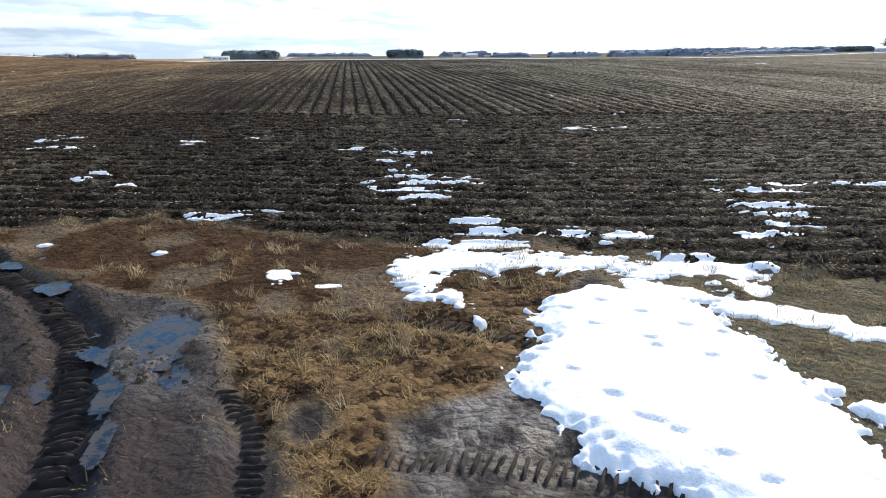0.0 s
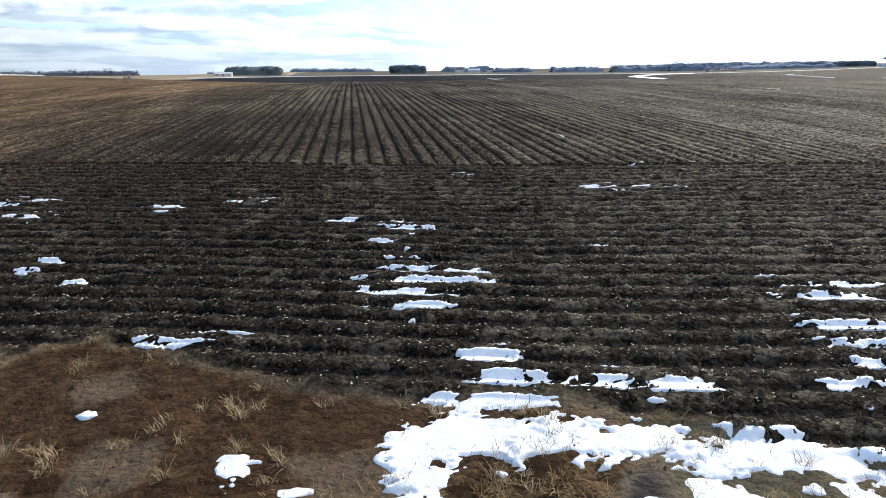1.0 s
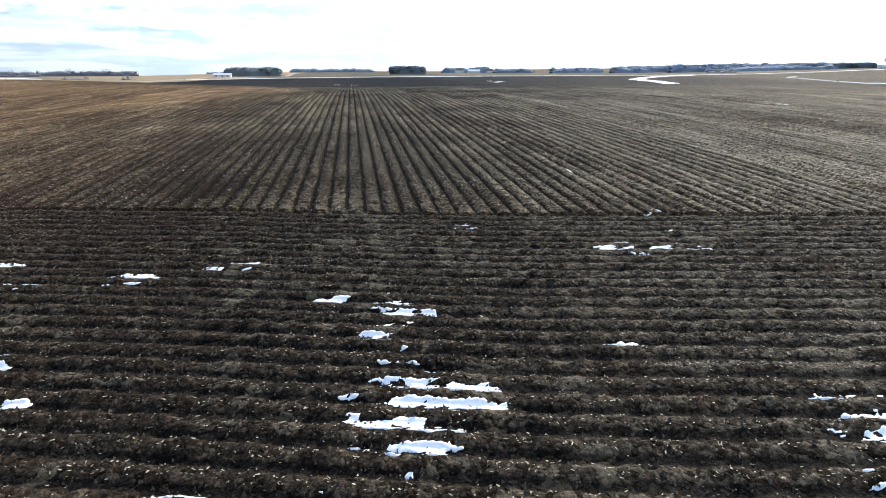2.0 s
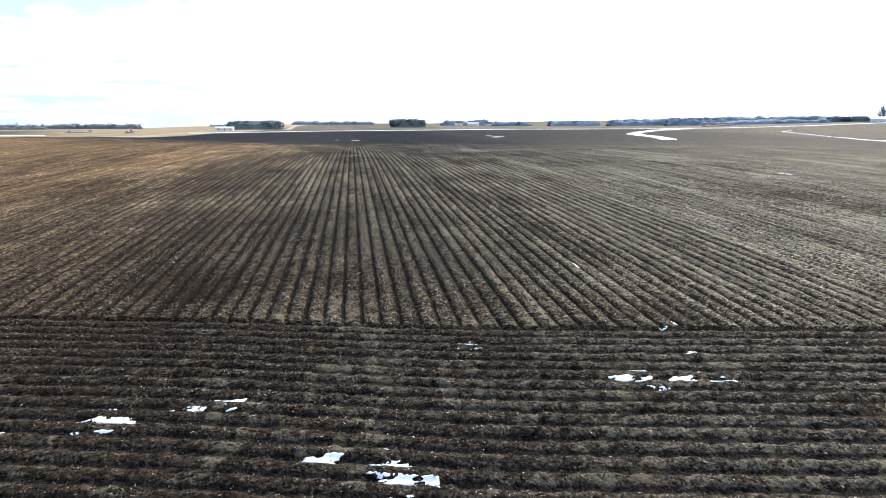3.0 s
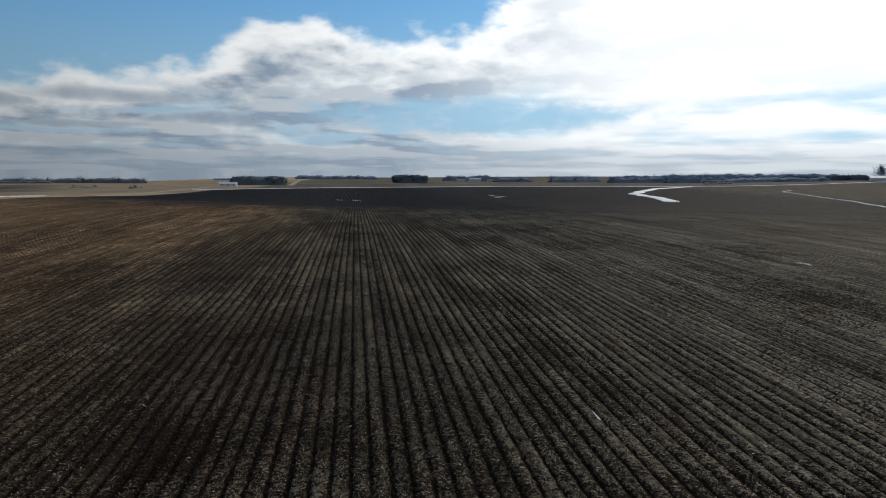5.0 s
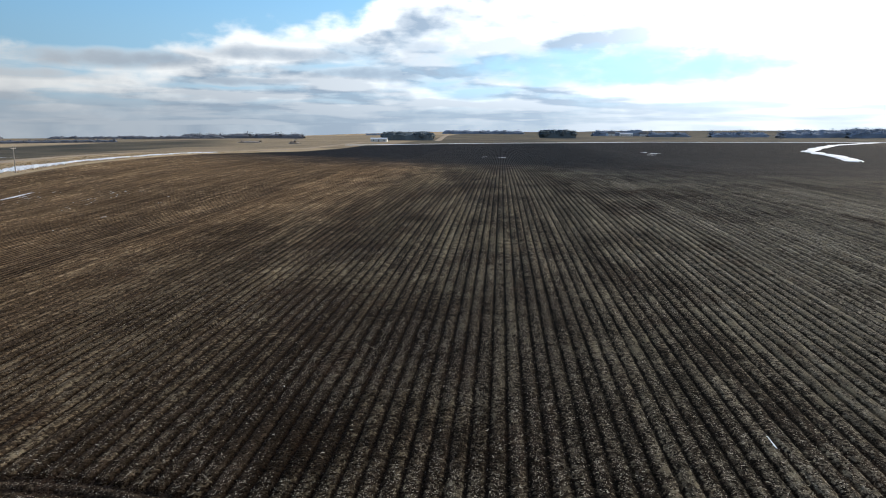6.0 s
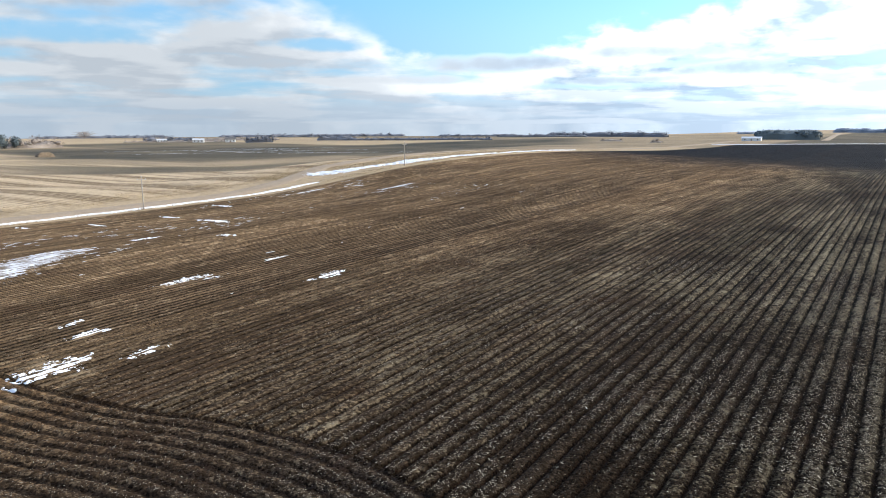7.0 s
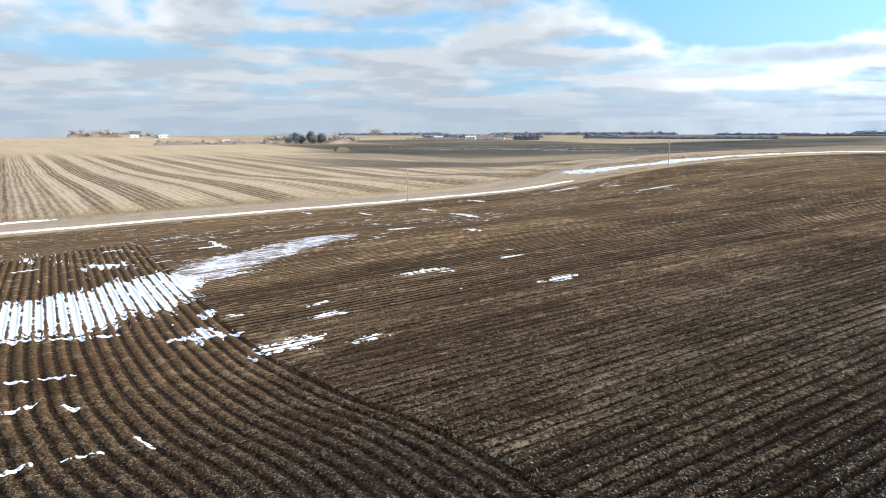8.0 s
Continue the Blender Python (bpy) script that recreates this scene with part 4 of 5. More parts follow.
ditch = [(-128.5, 143), (-124.6, 151), (-121.6, 167), (-119.9, 195), (-118.6, 230), (-119.6, 290)]
bank = []
for k in np.linspace(0, 1, 46):
    y = 143 + 147 * k
    bank.append((float(np.interp(y, [p[1] for p in ditch], [p[0] for p in ditch])) + 0.5 * math.sin(47 * k), y, (2.6 - 1.5 * smooth(0.25, 0.5, k)) * (0.8 + 0.35 * math.sin(29 * k + 1)), 2.4))
snow("snow_bank", bank, 0.34, 0.17, "broad ragged bank of old snow in the road ditch", 194, 1.95, 2.0)
for i, (far, a0, a1) in enumerate(((500, 36, 47), (522, 45, 58), (552, 40, 54), (585, 46, 60), (610, 42, 52))):
    line = [(-far * math.sin(radians(a)), far * math.cos(radians(a))) for a in np.linspace(a0, a1, 9)]
    ribbon("snow_streak", line, 1.5, 0.12, THIN_SNOW, "faint streak of thin snow in a winter field", "snow", 0.7, 0.3)
ribbon("snow_bank", [(-130, 580), (-100, 596), (149, 754), (440, 803), (618, 844), (1200, 1010)], 4, 0.35, SNOW, "snow along the far field boundary", "snow bank", 0.4)
ribbon("snow_bank", [(420, 610), (359, 534), (307, 424), (267, 338), (186, 217)], 0.7, 0.3, SNOW, "thin snow along a field line", "snow bank", 0.9, 0.2)
ribbon("snowy_waterway", [(410, 790), (350, 715), (300, 652), (240, 545), (198, 466), (180, 386), (157, 318)], 8.5, 0.4, SNOW, "snow-filled winding waterway in the dark far field", "waterway", 0.3)


# ---------------------------------------------------------------- the muddy corner
def puddle(px, py, rx, ry):
    xs, ys = np.arange(px - rx * 1.5, px + rx * 1.5, 0.03), np.arange(py - ry * 1.5, py + ry * 1.5, 0.03)
    x, y = (q.ravel() for q in np.meshgrid(xs, ys))
    g = ground_height(x, y)
    r = np.hypot((x - px) / rx, (y - py) / ry) + 1.4 * (fbm(x * 3.4, y * 3.4, 4, 17) - 0.5)
    level = np.quantile(g[r < 1], 0.5)
    keep = (g < level + 0.02) & (r < 1.15)
    f = grid_faces(len(xs), len(ys))
    f = f[keep[f].all(1)]
    used, f = np.unique(f, return_inverse=True)
    tagged(new("puddle", mesh_of("puddle", np.stack([x, y, 0 * x + level], 1)[used], f.reshape(-1, 4), WATER)), "shallow meltwater puddle in the black mud", "puddle", "meltwater puddles")


for pool in POOLS:
    puddle(*pool)


def earth_bars(centres, angles, long, wide, high, seed):
    """Low rounded bars of squeezed-up mud that run out into the ground: verts and faces."""
    rng = np.random.default_rng(seed)
    u, v = (q.ravel() for q in np.meshgrid(np.linspace(-1, 1, 7), np.linspace(-1, 1, 5)))
    swell = np.clip(1 - u**6, 0, 1) * np.clip(1 - v**4, 0, 1)
    n = len(centres)
    grow = rng.uniform(0.7, 1.25, (n, 3))
    px, py = u[None] * long * grow[:, :1], v[None] * wide * grow[:, 1:2] + 0.006 * rng.normal(0, 1, (n, 35))
    c, s_ = np.cos(angles)[:, None], np.sin(angles)[:, None]
    x, y = px * c - py * s_ + centres[:, :1], px * s_ + py * c + centres[:, 1:2]
    z = ground_height(x.ravel(), y.ravel()).reshape(n, 35) - 0.012 + (high * grow[:, 2:] + 0.012) * swell[None] * rng.uniform(0.8, 1.2, (n, 35))
    f = (grid_faces(7, 5)[None] + 35 * np.arange(n)[:, None, None]).reshape(-1, 4)
    return np.stack([x, y, z], -1).reshape(-1, 3), f


def tyre_track(line, width, high, seed):
    """The print of a lugged tractor tyre: a row of slanting bars."""
    pts = np.array(line, float)
    d = np.r_[0, np.cumsum(np.hypot(*np.diff(pts, axis=0).T))]
    run = np.arange(0, d[-1], 0.118)
    x, y = np.interp(run, d, pts[:, 0]), np.interp(run, d, pts[:, 1])
    tx, ty = np.gradient(x), np.gradient(y)
    way = np.arctan2(ty, tx)
    rough_ = np.random.default_rng(seed + 40)
    keep = rough_.random(len(run)) > 0.08
    x, y, way = x[keep], y[keep], way[keep] + rough_.normal(0, 0.07, keep.sum())
    v, f = earth_bars(np.stack([x, y], 1), way + np.pi / 2 - 0.16, width * 0.34, 0.022, high, seed)
    tagged(new("tyre_track", mesh_of("tyre_track", v, f, MUD_LUG, True)), "lugged tractor tyre print pressed into wet mud", "tyre track", "tyre tracks", "stuff")


for i, (line, width, deep) in enumerate(RUTS):
    tyre_track(line, width, 0.03 + 0.25 * deep, i)


# ---------------------------------------------------------------- loose straw, clods and dead grass
def blades(x, y, z, length, width, lean, turn, curl):
    """Bent strips of two segments and a tip, one for each place."""
    dx, dy = np.cos(turn), np.sin(turn)
    sx, sy = -dy * width / 2, dx * width / 2
    rows_ = []
    for k, taper in ((0.0, 1.0), (0.5, 0.85), (1.0, 0.3)):
        run = length * k * np.sin(lean + curl * k)
        rise = length * k * np.cos(lean + curl * k)
        for sign in (-1, 1):
            rows_.append(np.stack([x + dx * run + sign * sx * taper, y + dy * run + sign * sy * taper, z + rise], -1))
    v = np.stack(rows_, 1).reshape(-1, 3)
    f = (np.array([(0, 1, 3, 2), (2, 3, 5, 4)])[None] + 6 * np.arange(len(x))[:, None, None]).reshape(-1, 4)
    return v, f


def litter():
    rng = np.random.default_rng(5)
    n = 430000
    x = np.clip(rng.normal(2, 17, n), -50, 27)
    y = 6 + 70 * rng.random(n) ** 1.35
    main, head, across, grass, olive, mud, west = zones(x, y)
    wave = 0.5 + 0.5 * np.cos(2 * np.pi * across / ROW)
    drift = fbm(x * 0.16, y * 0.16, 3, 50) + 0.35 * (fbm(x * 0.9, y * 0.9, 2, 51) - 0.5)
    keep = (main + head > 0.5) & (rng.random(n) < 0.10 + 0.9 * wave**1.5) & (rng.random(n) < (smooth(0.34, 0.60, drift) + 0.16) * np.where(head > 0.5, 0.17 + 0.75 * smooth(-8, -15, x), 1.0))
    x, y = x[keep], y[keep]
    n = len(x)
    z = ground_height(x, y) + 0.012
    big = (rng.random(n) < 0.05) & (y > row_end(x))
    length = np.where(big, 0.07 + 0.10 * rng.random(n), 0.03 + 0.06 * rng.random(n) ** 2)
    width = np.where(big, 0.026 + 0.03 * rng.random(n), 0.014 + 0.026 * rng.random(n) ** 1.5)
    v, f = blades(x, y, z, length, width, 1.42 + 0.16 * rng.random(n), rng.random(n) * 6.283, 0.12 * rng.normal(0, 1, n))
    tagged(new("straw_litter", mesh_of("straw_litter", v, f, STRAW)), "pale chopped straw scattered along the soil ridges", "straw", kind="stuff")


def clods():
    rng = np.random.default_rng(6)
    n = 90000
    x = np.clip(rng.normal(-3, 14, n), -48, 26)
    y = 4 + 62 * rng.random(n) ** 1.5
    main, head, across, grass, olive, mud, west = zones(x, y)
    keep = ((head + 0.45 * main + 0.3 * mud) > rng.random(n)) & (drift_sheet(x, y) < -0.2)
    x, y = x[keep], y[keep]
    n = len(x)
    r = 0.014 + 0.042 * rng.random(n) ** 2.4
    z = ground_height(x, y) + r * 0.3
    octa = np.array([(1, 0, -0.4), (-0.5, 0.87, -0.4), (-0.5, -0.87, -0.4), (0.1, 0.1, 0.75)], float)
    tri = np.array([(0, 1, 3), (1, 2, 3), (2, 0, 3), (2, 1, 0)])
    p = (octa[None] + rng.normal(0, 0.26, (n, 4, 3))) * r[:, None, None]
    v = (p + np.stack([x, y, z], 1)[:, None]).reshape(-1, 3)
    f = (tri[None] + 4 * np.arange(n)[:, None, None]).reshape(-1, 3)
    tagged(new("soil_clods", mesh_of("soil_clods", v, f, CLOD)), "crumbly dark clods of turned soil", "soil", kind="stuff")


def dead_grass():
    rng = np.random.default_rng(7)
    n = 420000
    x, y = -10 + 21 * rng.random(n), -1.5 + 16 * rng.random(n)
    main, head, across, grass, olive, mud, west = zones(x, y)
    clump = fbm(x * 3.2, y * 3.2, 3, 70)
    keep = (grass * (0.12 + 0.88 * smooth(0.36, 0.60, clump)) * (1 - 0.72 * smooth(5.6, 8.2, y - 0.25 * x)) + 0.75 * olive * smooth(0.3, 0.6, clump) + (0.012 + 0.10 * smooth(0.56, 0.68, fbm(x * 1.4, y * 1.4, 3, 77))) * mud + 0.05 * head * (y < field_edge(x) + 2)) > rng.random(n)
    keep = keep & (drift_sheet(x, y) < -0.15)
    for line, width, deep in RUTS:
        keep = keep & (np.abs(along(x, y, line)[0]) > width * 0.5)
    x, y = x[keep], y[keep]
    n = len(x)
    tall = (0.04 + 0.12 * rng.random(n) ** 1.6) * (0.6 + 0.9 * smooth(0.45, 0.75, clump[keep]))
    width, lean, turn, curl = 0.0035 + 0.006 * rng.random(n), 0.4 + 1.0 * rng.random(n), rng.random(n) * 6.283, 0.1 + 0.5 * rng.random(n)
    brown = smooth(5.6, 7.6, y - 0.25 * x + 1.6 * (fbm(x * 1.1, y * 1.1, 3, 74) - 0.5)) > rng.random(n)
    for some, mat, label in ((~brown, DEAD_GRASS, "matted tan dead grass at the field corner"), (brown, WET_GRASS, "flattened red-brown wet grass along the field's edge")):
        v, f = blades(x[some], y[some], ground_height(x[some], y[some]) - 0.01, tall[some], width[some], lean[some], turn[some], curl[some])
        tagged(new("dead_grass", mesh_of("dead_grass", v, f, mat)), label, "grass", kind="stuff")


def tussocks():
    """Taller tufts that stand out of the matted grass and along the field's edge."""
    rng = np.random.default_rng(17)
    n = 900
    x, y = -9 + 17 * rng.random(n), 0 + 12 * rng.random(n)
    main, head, across, grass, olive, mud, west = zones(x, y)
    keep = (grass * smooth(0.42, 0.62, fbm(x * 1.3, y * 1.3, 2, 81)) + 0.35 * olive > rng.random(n)) & (drift_sheet(x, y) < -0.25)
    x, y = np.repeat(x[keep], 26), np.repeat(y[keep], 26)
    n = len(x)
    x, y = x + rng.normal(0, 0.055, n), y + rng.normal(0, 0.055, n)
    size = np.repeat(rng.uniform(0.6, 1.2, n // 26), 26)
    v, f = blades(x, y, ground_height(x, y) - 0.01, size * (0.10 + 0.14 * rng.random(n)), 0.005 + 0.006 * rng.random(n), 0.1 + 0.7 * rng.random(n), rng.random(n) * 6.283, 0.1 + 0.6 * rng.random(n))
    tagged(new("grass_tussocks", mesh_of("grass_tussocks", v, f, GOLD_GRASS)), "pale tufts of dry grass standing in the matted grass", "grass", kind="stuff")


def verge_grass():
    """Dry grass standing in the ditches on both sides of the road."""
    rng = np.random.default_rng(12)
    n = 80000
    y = -40 + 380 * rng.random(n) ** 1.25
    side = rng.random(n) < 0.72
    x = np.where(side, -131.5 - 14.5 * rng.random(n) ** 1.3, -117.5 + 4.0 * rng.random(n)) - 0.012 * np.maximum(y - 60, 0)
    keep = rng.random(n) < smooth(0.30, 0.62, fbm(x / 2.6, y / 5.0, 3, 61))
    # a rank strip stands beside the snow bank where the road bends away
    yb = 132 + 160 * rng.random(16000) ** 1.3
    xb = np.interp(yb, [p[1] for p in ditch], [p[0] for p in ditch]) + np.where(rng.random(16000) < 0.93, -2.2 - 9.0 * rng.random(16000), 1.5 * rng.normal(0, 1, 16000))
    x, y = np.r_[x[keep], xb], np.r_[y[keep], yb]
    n = len(x)
    v, f = blades(x, y, land(x, y) - 0.03, 0.18 + 0.42 * rng.random(n) ** 1.6 + 0.12 * (y > 135), 0.05 + 0.07 * rng.random(n) + 0.05 * (y > 135), 0.2 + 0.35 * (y > 135) + 0.9 * rng.random(n), rng.random(n) * 6.283, 0.2 + 0.7 * rng.random(n))
    tagged(new("verge_grass", mesh_of("verge_grass", v, f, GOLD_GRASS)), "golden dry grass in the ditches beside the road", "grass", kind="stuff")


def snow_flecks():
    """Last crumbs of snow left in the furrows of the west side."""
    rng = np.random.default_rng(9)
    n = 3200
    x, y = -112 + 84 * rng.random(n), 15 + 125 * rng.random(n) ** 1.2
    keep = rng.random(n) < smooth(0.50, 0.74, fbm(x / 9, y / 26, 3, 90)) * smooth(-48, -80, x) + 0.008
    x, y = x[keep], y[keep]
    n = len(x)
    long, wide = 0.25 + 1.7 * rng.random(n) ** 2.5, 0.035 + 0.06 * rng.random(n)
    main = y >= row_end(x)
    turn = np.where(main, np.pi / 2, 0.0) + rng.normal(0, 0.12, n)
    ring = np.linspace(0, 2 * np.pi, 9)[:-1]
    rad = rng.uniform(0.6, 1.2, (n, 8))
    u, v = np.cos(ring)[None] * rad * long[:, None], np.sin(ring)[None] * rad * wide[:, None]
    px, py = x[:, None] + u * np.cos(turn)[:, None] - v * np.sin(turn)[:, None], y[:, None] + u * np.sin(turn)[:, None] + v * np.cos(turn)[:, None]
    pz = ground_height(px.ravel(), py.ravel()).reshape(n, 8) - 0.01
    rim = np.stack([px, py, pz], -1)
    mid = np.stack([x, y, ground_height(x, y) + 0.03], -1)[:, None]
    verts = np.concatenate([rim, mid], 1).reshape(-1, 3)
    tri = np.array([(i, (i + 1) % 8, 8) for i in range(8)])
    f = (tri[None] + 9 * np.arange(n)[:, None, None]).reshape(-1, 3)
    tagged(new("snow_flecks", mesh_of("snow_flecks", verts, f, SNOW, True)), "scattered crumbs of old snow in the furrows", "snow", kind="stuff")


litter()
clods()
dead_grass()
tussocks()
verge_grass()
snow_flecks()


# ---------------------------------------------------------------- trees
def spikes(base, tip, width, rng):
    """Thin three-sided limbs from base points to tips."""
    n = len(base)
    way = tip - base
    side = np.cross(way, rng.normal(0, 1, (n, 3)))
    side /= np.linalg.norm(side, axis=1, keepdims=True) + 1e-9
    other = np.cross(way, side)
    other /= np.linalg.norm(other, axis=1, keepdims=True) + 1e-9
    w = np.asarray(width).reshape(-1, 1)
    v = np.stack([base + side * w, base - side * w * 0.5 + other * w * 0.87, base - side * w * 0.5 - other * w * 0.87, tip], 1).reshape(-1, 3)
    f = (np.array([(0, 1, 3), (1, 2, 3), (2, 0, 3), (2, 1, 0)])[None] + 4 * np.arange(n)[:, None, None]).reshape(-1, 3)
    return v, f


def joined(pieces):
    v, f, at = [], [], 0
    for pv, pf in pieces:
        v.append(pv)
        f.append(pf + at)
        at += len(pv)
    return np.concatenate(v), np.concatenate(f)


def bare_crown(x, y, z, tall, wide, rng, n=90):
    """Limbs and twigs of a leafless tree: verts and faces."""
    top = np.stack([rng.normal(0, 0.26, n), rng.normal(0, 0.26, n), 0.18 + 0.82 * rng.random(n) ** 0.7], 1)
    shrink = np.sqrt(np.clip(1.05 - ((top[:, 2] - 0.5) / 0.55) ** 2, 0.05, 1))[:, None]
    top[:, :2] *= shrink
    tip = top * (wide, wide, tall) + (x, y, z)
    start = np.stack([top[:, 0] * 0.35 * wide, top[:, 1] * 0.35 * wide, top[:, 2] * tall * 0.55], 1) + (x, y, z)
    limbs = spikes(start, tip, tall * (0.006 + 0.010 * rng.random(n)), rng)
    m = int(n * 2.5)
    pick = rng.integers(0, n, m)
    twig_a = start[pick] + (tip - start)[pick] * rng.uniform(0.4, 0.95, (m, 1))
    twig_b = twig_a + rng.normal(0, 1, (m, 3)) * (0.085 * wide, 0.085 * wide, 0.06 * tall) + (0, 0, 0.02 * tall)
    return joined([limbs, spikes(twig_a, twig_b, tall * (0.005 + 0.010 * rng.random(m)), rng)])


def trunk_of(x, y, z, tall, thick, rng):
    p = np.array([(x, y, z - 0.3), (x + rng.normal(0, 0.02) * tall, y, z + tall * 0.35), (x + rng.normal(0, 0.03) * tall, y, z + tall * 0.8)])
    v, f = [], []
    for k, (c, r) in enumerate(zip(p, (thick, thick * 0.7, thick * 0.2))):
        for a in range(6):
            v.append((c[0] + r * math.cos(a * 1.047), c[1] + r * math.sin(a * 1.047), c[2]))
    for k in range(2):
        for a in range(6):
            b = (a + 1) % 6
            f += [(k * 6 + a, k * 6 + b, k * 6 + 6 + b), (k * 6 + a, k * 6 + 6 + b, k * 6 + 6 + a)]
    return np.array(v), np.array(f)


def core(x, y, z, wide, tall, rng):
    """An uneven closed lump, the dense heart of a crown."""
    ring, rows_ = 7, 5
    v = []
    for i in range(rows_):
        up = math.cos(math.pi * (i + 0.5) / rows_)
        r = math.sqrt(1 - up * up)
        for j in range(ring):
            a, k = 6.283 * (j + 0.5 * (i % 2)) / ring, rng.uniform(0.78, 1.12)
            v.append((x + wide / 2 * r * k * math.cos(a), y + wide / 2 * r * k * math.sin(a), z + tall / 2 * up * k))
    f = []
    for i in range(rows_ - 1):
        for j in range(ring):
            a, b = i * ring + j, i * ring + (j + 1) % ring
            f += [(a, a + ring, b), (b, a + ring, b + ring)]
    f += [(0, j, j + 1) for j in range(1, ring - 1)] + [((rows_ - 1) * ring, (rows_ - 1) * ring + j + 1, (rows_ - 1) * ring + j) for j in range(1, ring - 1)]
    return np.array(v), np.array(f)


def puff_crown(x, y, z, tall, wide, rng, n, low=0.12, heart=0.74):
    """A rounded crown: a dense heart and a fringe of short twigs that thins out towards its edge."""
    way = rng.normal(0, 1, (n, 3))
    way /= np.linalg.norm(way, axis=1, keepdims=True)
    r = rng.uniform(0.55, 1.0, (n, 1))
    mid = tall * (0.5 + low / 2)
    at = way * r * (wide / 2, wide / 2, tall * (0.5 - low / 2)) + (x, y, z + mid)
    size = tall * (0.03 + 0.045 * rng.random((n, 1)))
    tip = at + (rng.normal(0, 0.7, (n, 3)) + way) * size
    side = np.cross(tip - at, rng.normal(0, 1, (n, 3)))
    side *= 0.55 * size / (np.linalg.norm(side, axis=1, keepdims=True) + 1e-9)
    v = np.stack([at - side, at + side, tip], 1).reshape(-1, 3)
    return joined([(v, np.arange(3 * n).reshape(-1, 3)), core(x, y, z + mid, wide * heart, tall * (1 - low) * heart, rng)])


def hedge(cx, cy, long, deep, turn, tall, seed, low, high):
    """The closed mass of a far belt: a long lump with an uneven top."""
    n = max(int(long / (0.3 * tall)), 8)
    s_ = np.linspace(-0.5, 0.5, n)
    top = tall * (low + (high - low) * fbm(s_ * long / (0.9 * tall) + seed, s_ * 0 + 0.3, 3, seed)) * np.clip((0.5 - np.abs(s_)) * long / (0.7 * tall), 0.12, 1) ** 0.5
    rows_ = []
    for a in np.linspace(0, np.pi, 7):
        b = -math.cos(a) * 0.5 * (0.8 + 0.4 * vnoise(s_ * long / tall, s_ * 0 + a, seed + 3))
        x = cx + s_ * long * math.cos(turn) - b * deep * math.sin(turn)
        y = cy + s_ * long * math.sin(turn) + b * deep * math.cos(turn)
        rows_.append(np.stack([x, y, land(x, y) - 0.3 + top * math.sin(a) ** 0.6 * (0.85 + 0.3 * vnoise(s_ * long / (0.4 * tall), s_ * 0 + 2 * a, seed + 5))], 1))
    v = np.concatenate(rows_)
    q = grid_faces(n, 7)
    return v, np.concatenate([q[:, [0, 1, 2]], q[:, [0, 2, 3]]]), top


def belt(name, cx, cy, long, deep, turn, tall, count, kind, label, seed):
    """A row of far trees that nobody could count."""
    rng = np.random.default_rng(seed)
    dense = kind == "needle"
    low, high = {"needle": (0.72, 1.0), "warm": (0.12, 0.75), "bare": (0.3, 0.85)}.get(kind, (0.35, 0.95))
    v, f, top = hedge(cx, cy, long, deep, turn, tall, seed, low, high)
    pieces = [(v, f)]
    for i in range(count // 2):
        a, b = (i + rng.random()) / (count // 2) - 0.5, rng.random() - 0.5
        x = cx + a * long * math.cos(turn) - b * deep * math.sin(turn)
        y = cy + a * long * math.sin(turn) + b * deep * math.cos(turn)
        z = float(land(x, y)) - 0.2
        t = tall * (rng.uniform(0.85, 1.02) if dense else rng.uniform(0.55, 1.05))
        pieces.append(trunk_of(x, y, z, t * 0.8, 0.014 * t, rng))
        pieces.append(puff_crown(x, y, z, t, t * rng.uniform(0.8, 1.5), rng, 160, 0.05, 0.8 if dense else 0.45))
    # a fringe of twigs over the whole mass
    n = int(long * tall * (1.5 if dense else 2.4))
    a, b = rng.random(n) - 0.5, rng.random(n) - 0.5
    x = cx + a * long * math.cos(turn) - b * deep * math.sin(turn)
    y = cy + a * long * math.sin(turn) + b * deep * math.cos(turn)
    rise = np.interp(a, np.linspace(-0.5, 0.5, len(top)), top)
    at = np.stack([x, y, land(x, y) + rise * rng.uniform(0.5, 1.05, n) * (1 - (2 * b) ** 4) ** 0.3], 1)
    size = tall * (0.03 + 0.06 * rng.random((n, 1)))
    tip = at + rng.normal(0, 0.8, (n, 3)) * size + size * (0, 0, 0.9)
    side = np.cross(tip - at, rng.normal(0, 1, (n, 3)))
    side *= 0.4 * size / (np.linalg.norm(side, axis=1, keepdims=True) + 1e-9)
    pieces.append((np.stack([at - side, at + side, tip], 1).reshape(-1, 3), np.arange(3 * n).reshape(-1, 3)))
    v, f = joined(pieces)
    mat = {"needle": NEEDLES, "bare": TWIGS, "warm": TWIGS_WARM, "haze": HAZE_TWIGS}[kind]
    return tagged(new(name, mesh_of(name, v, f, mat)), label, "trees", kind="stuff")


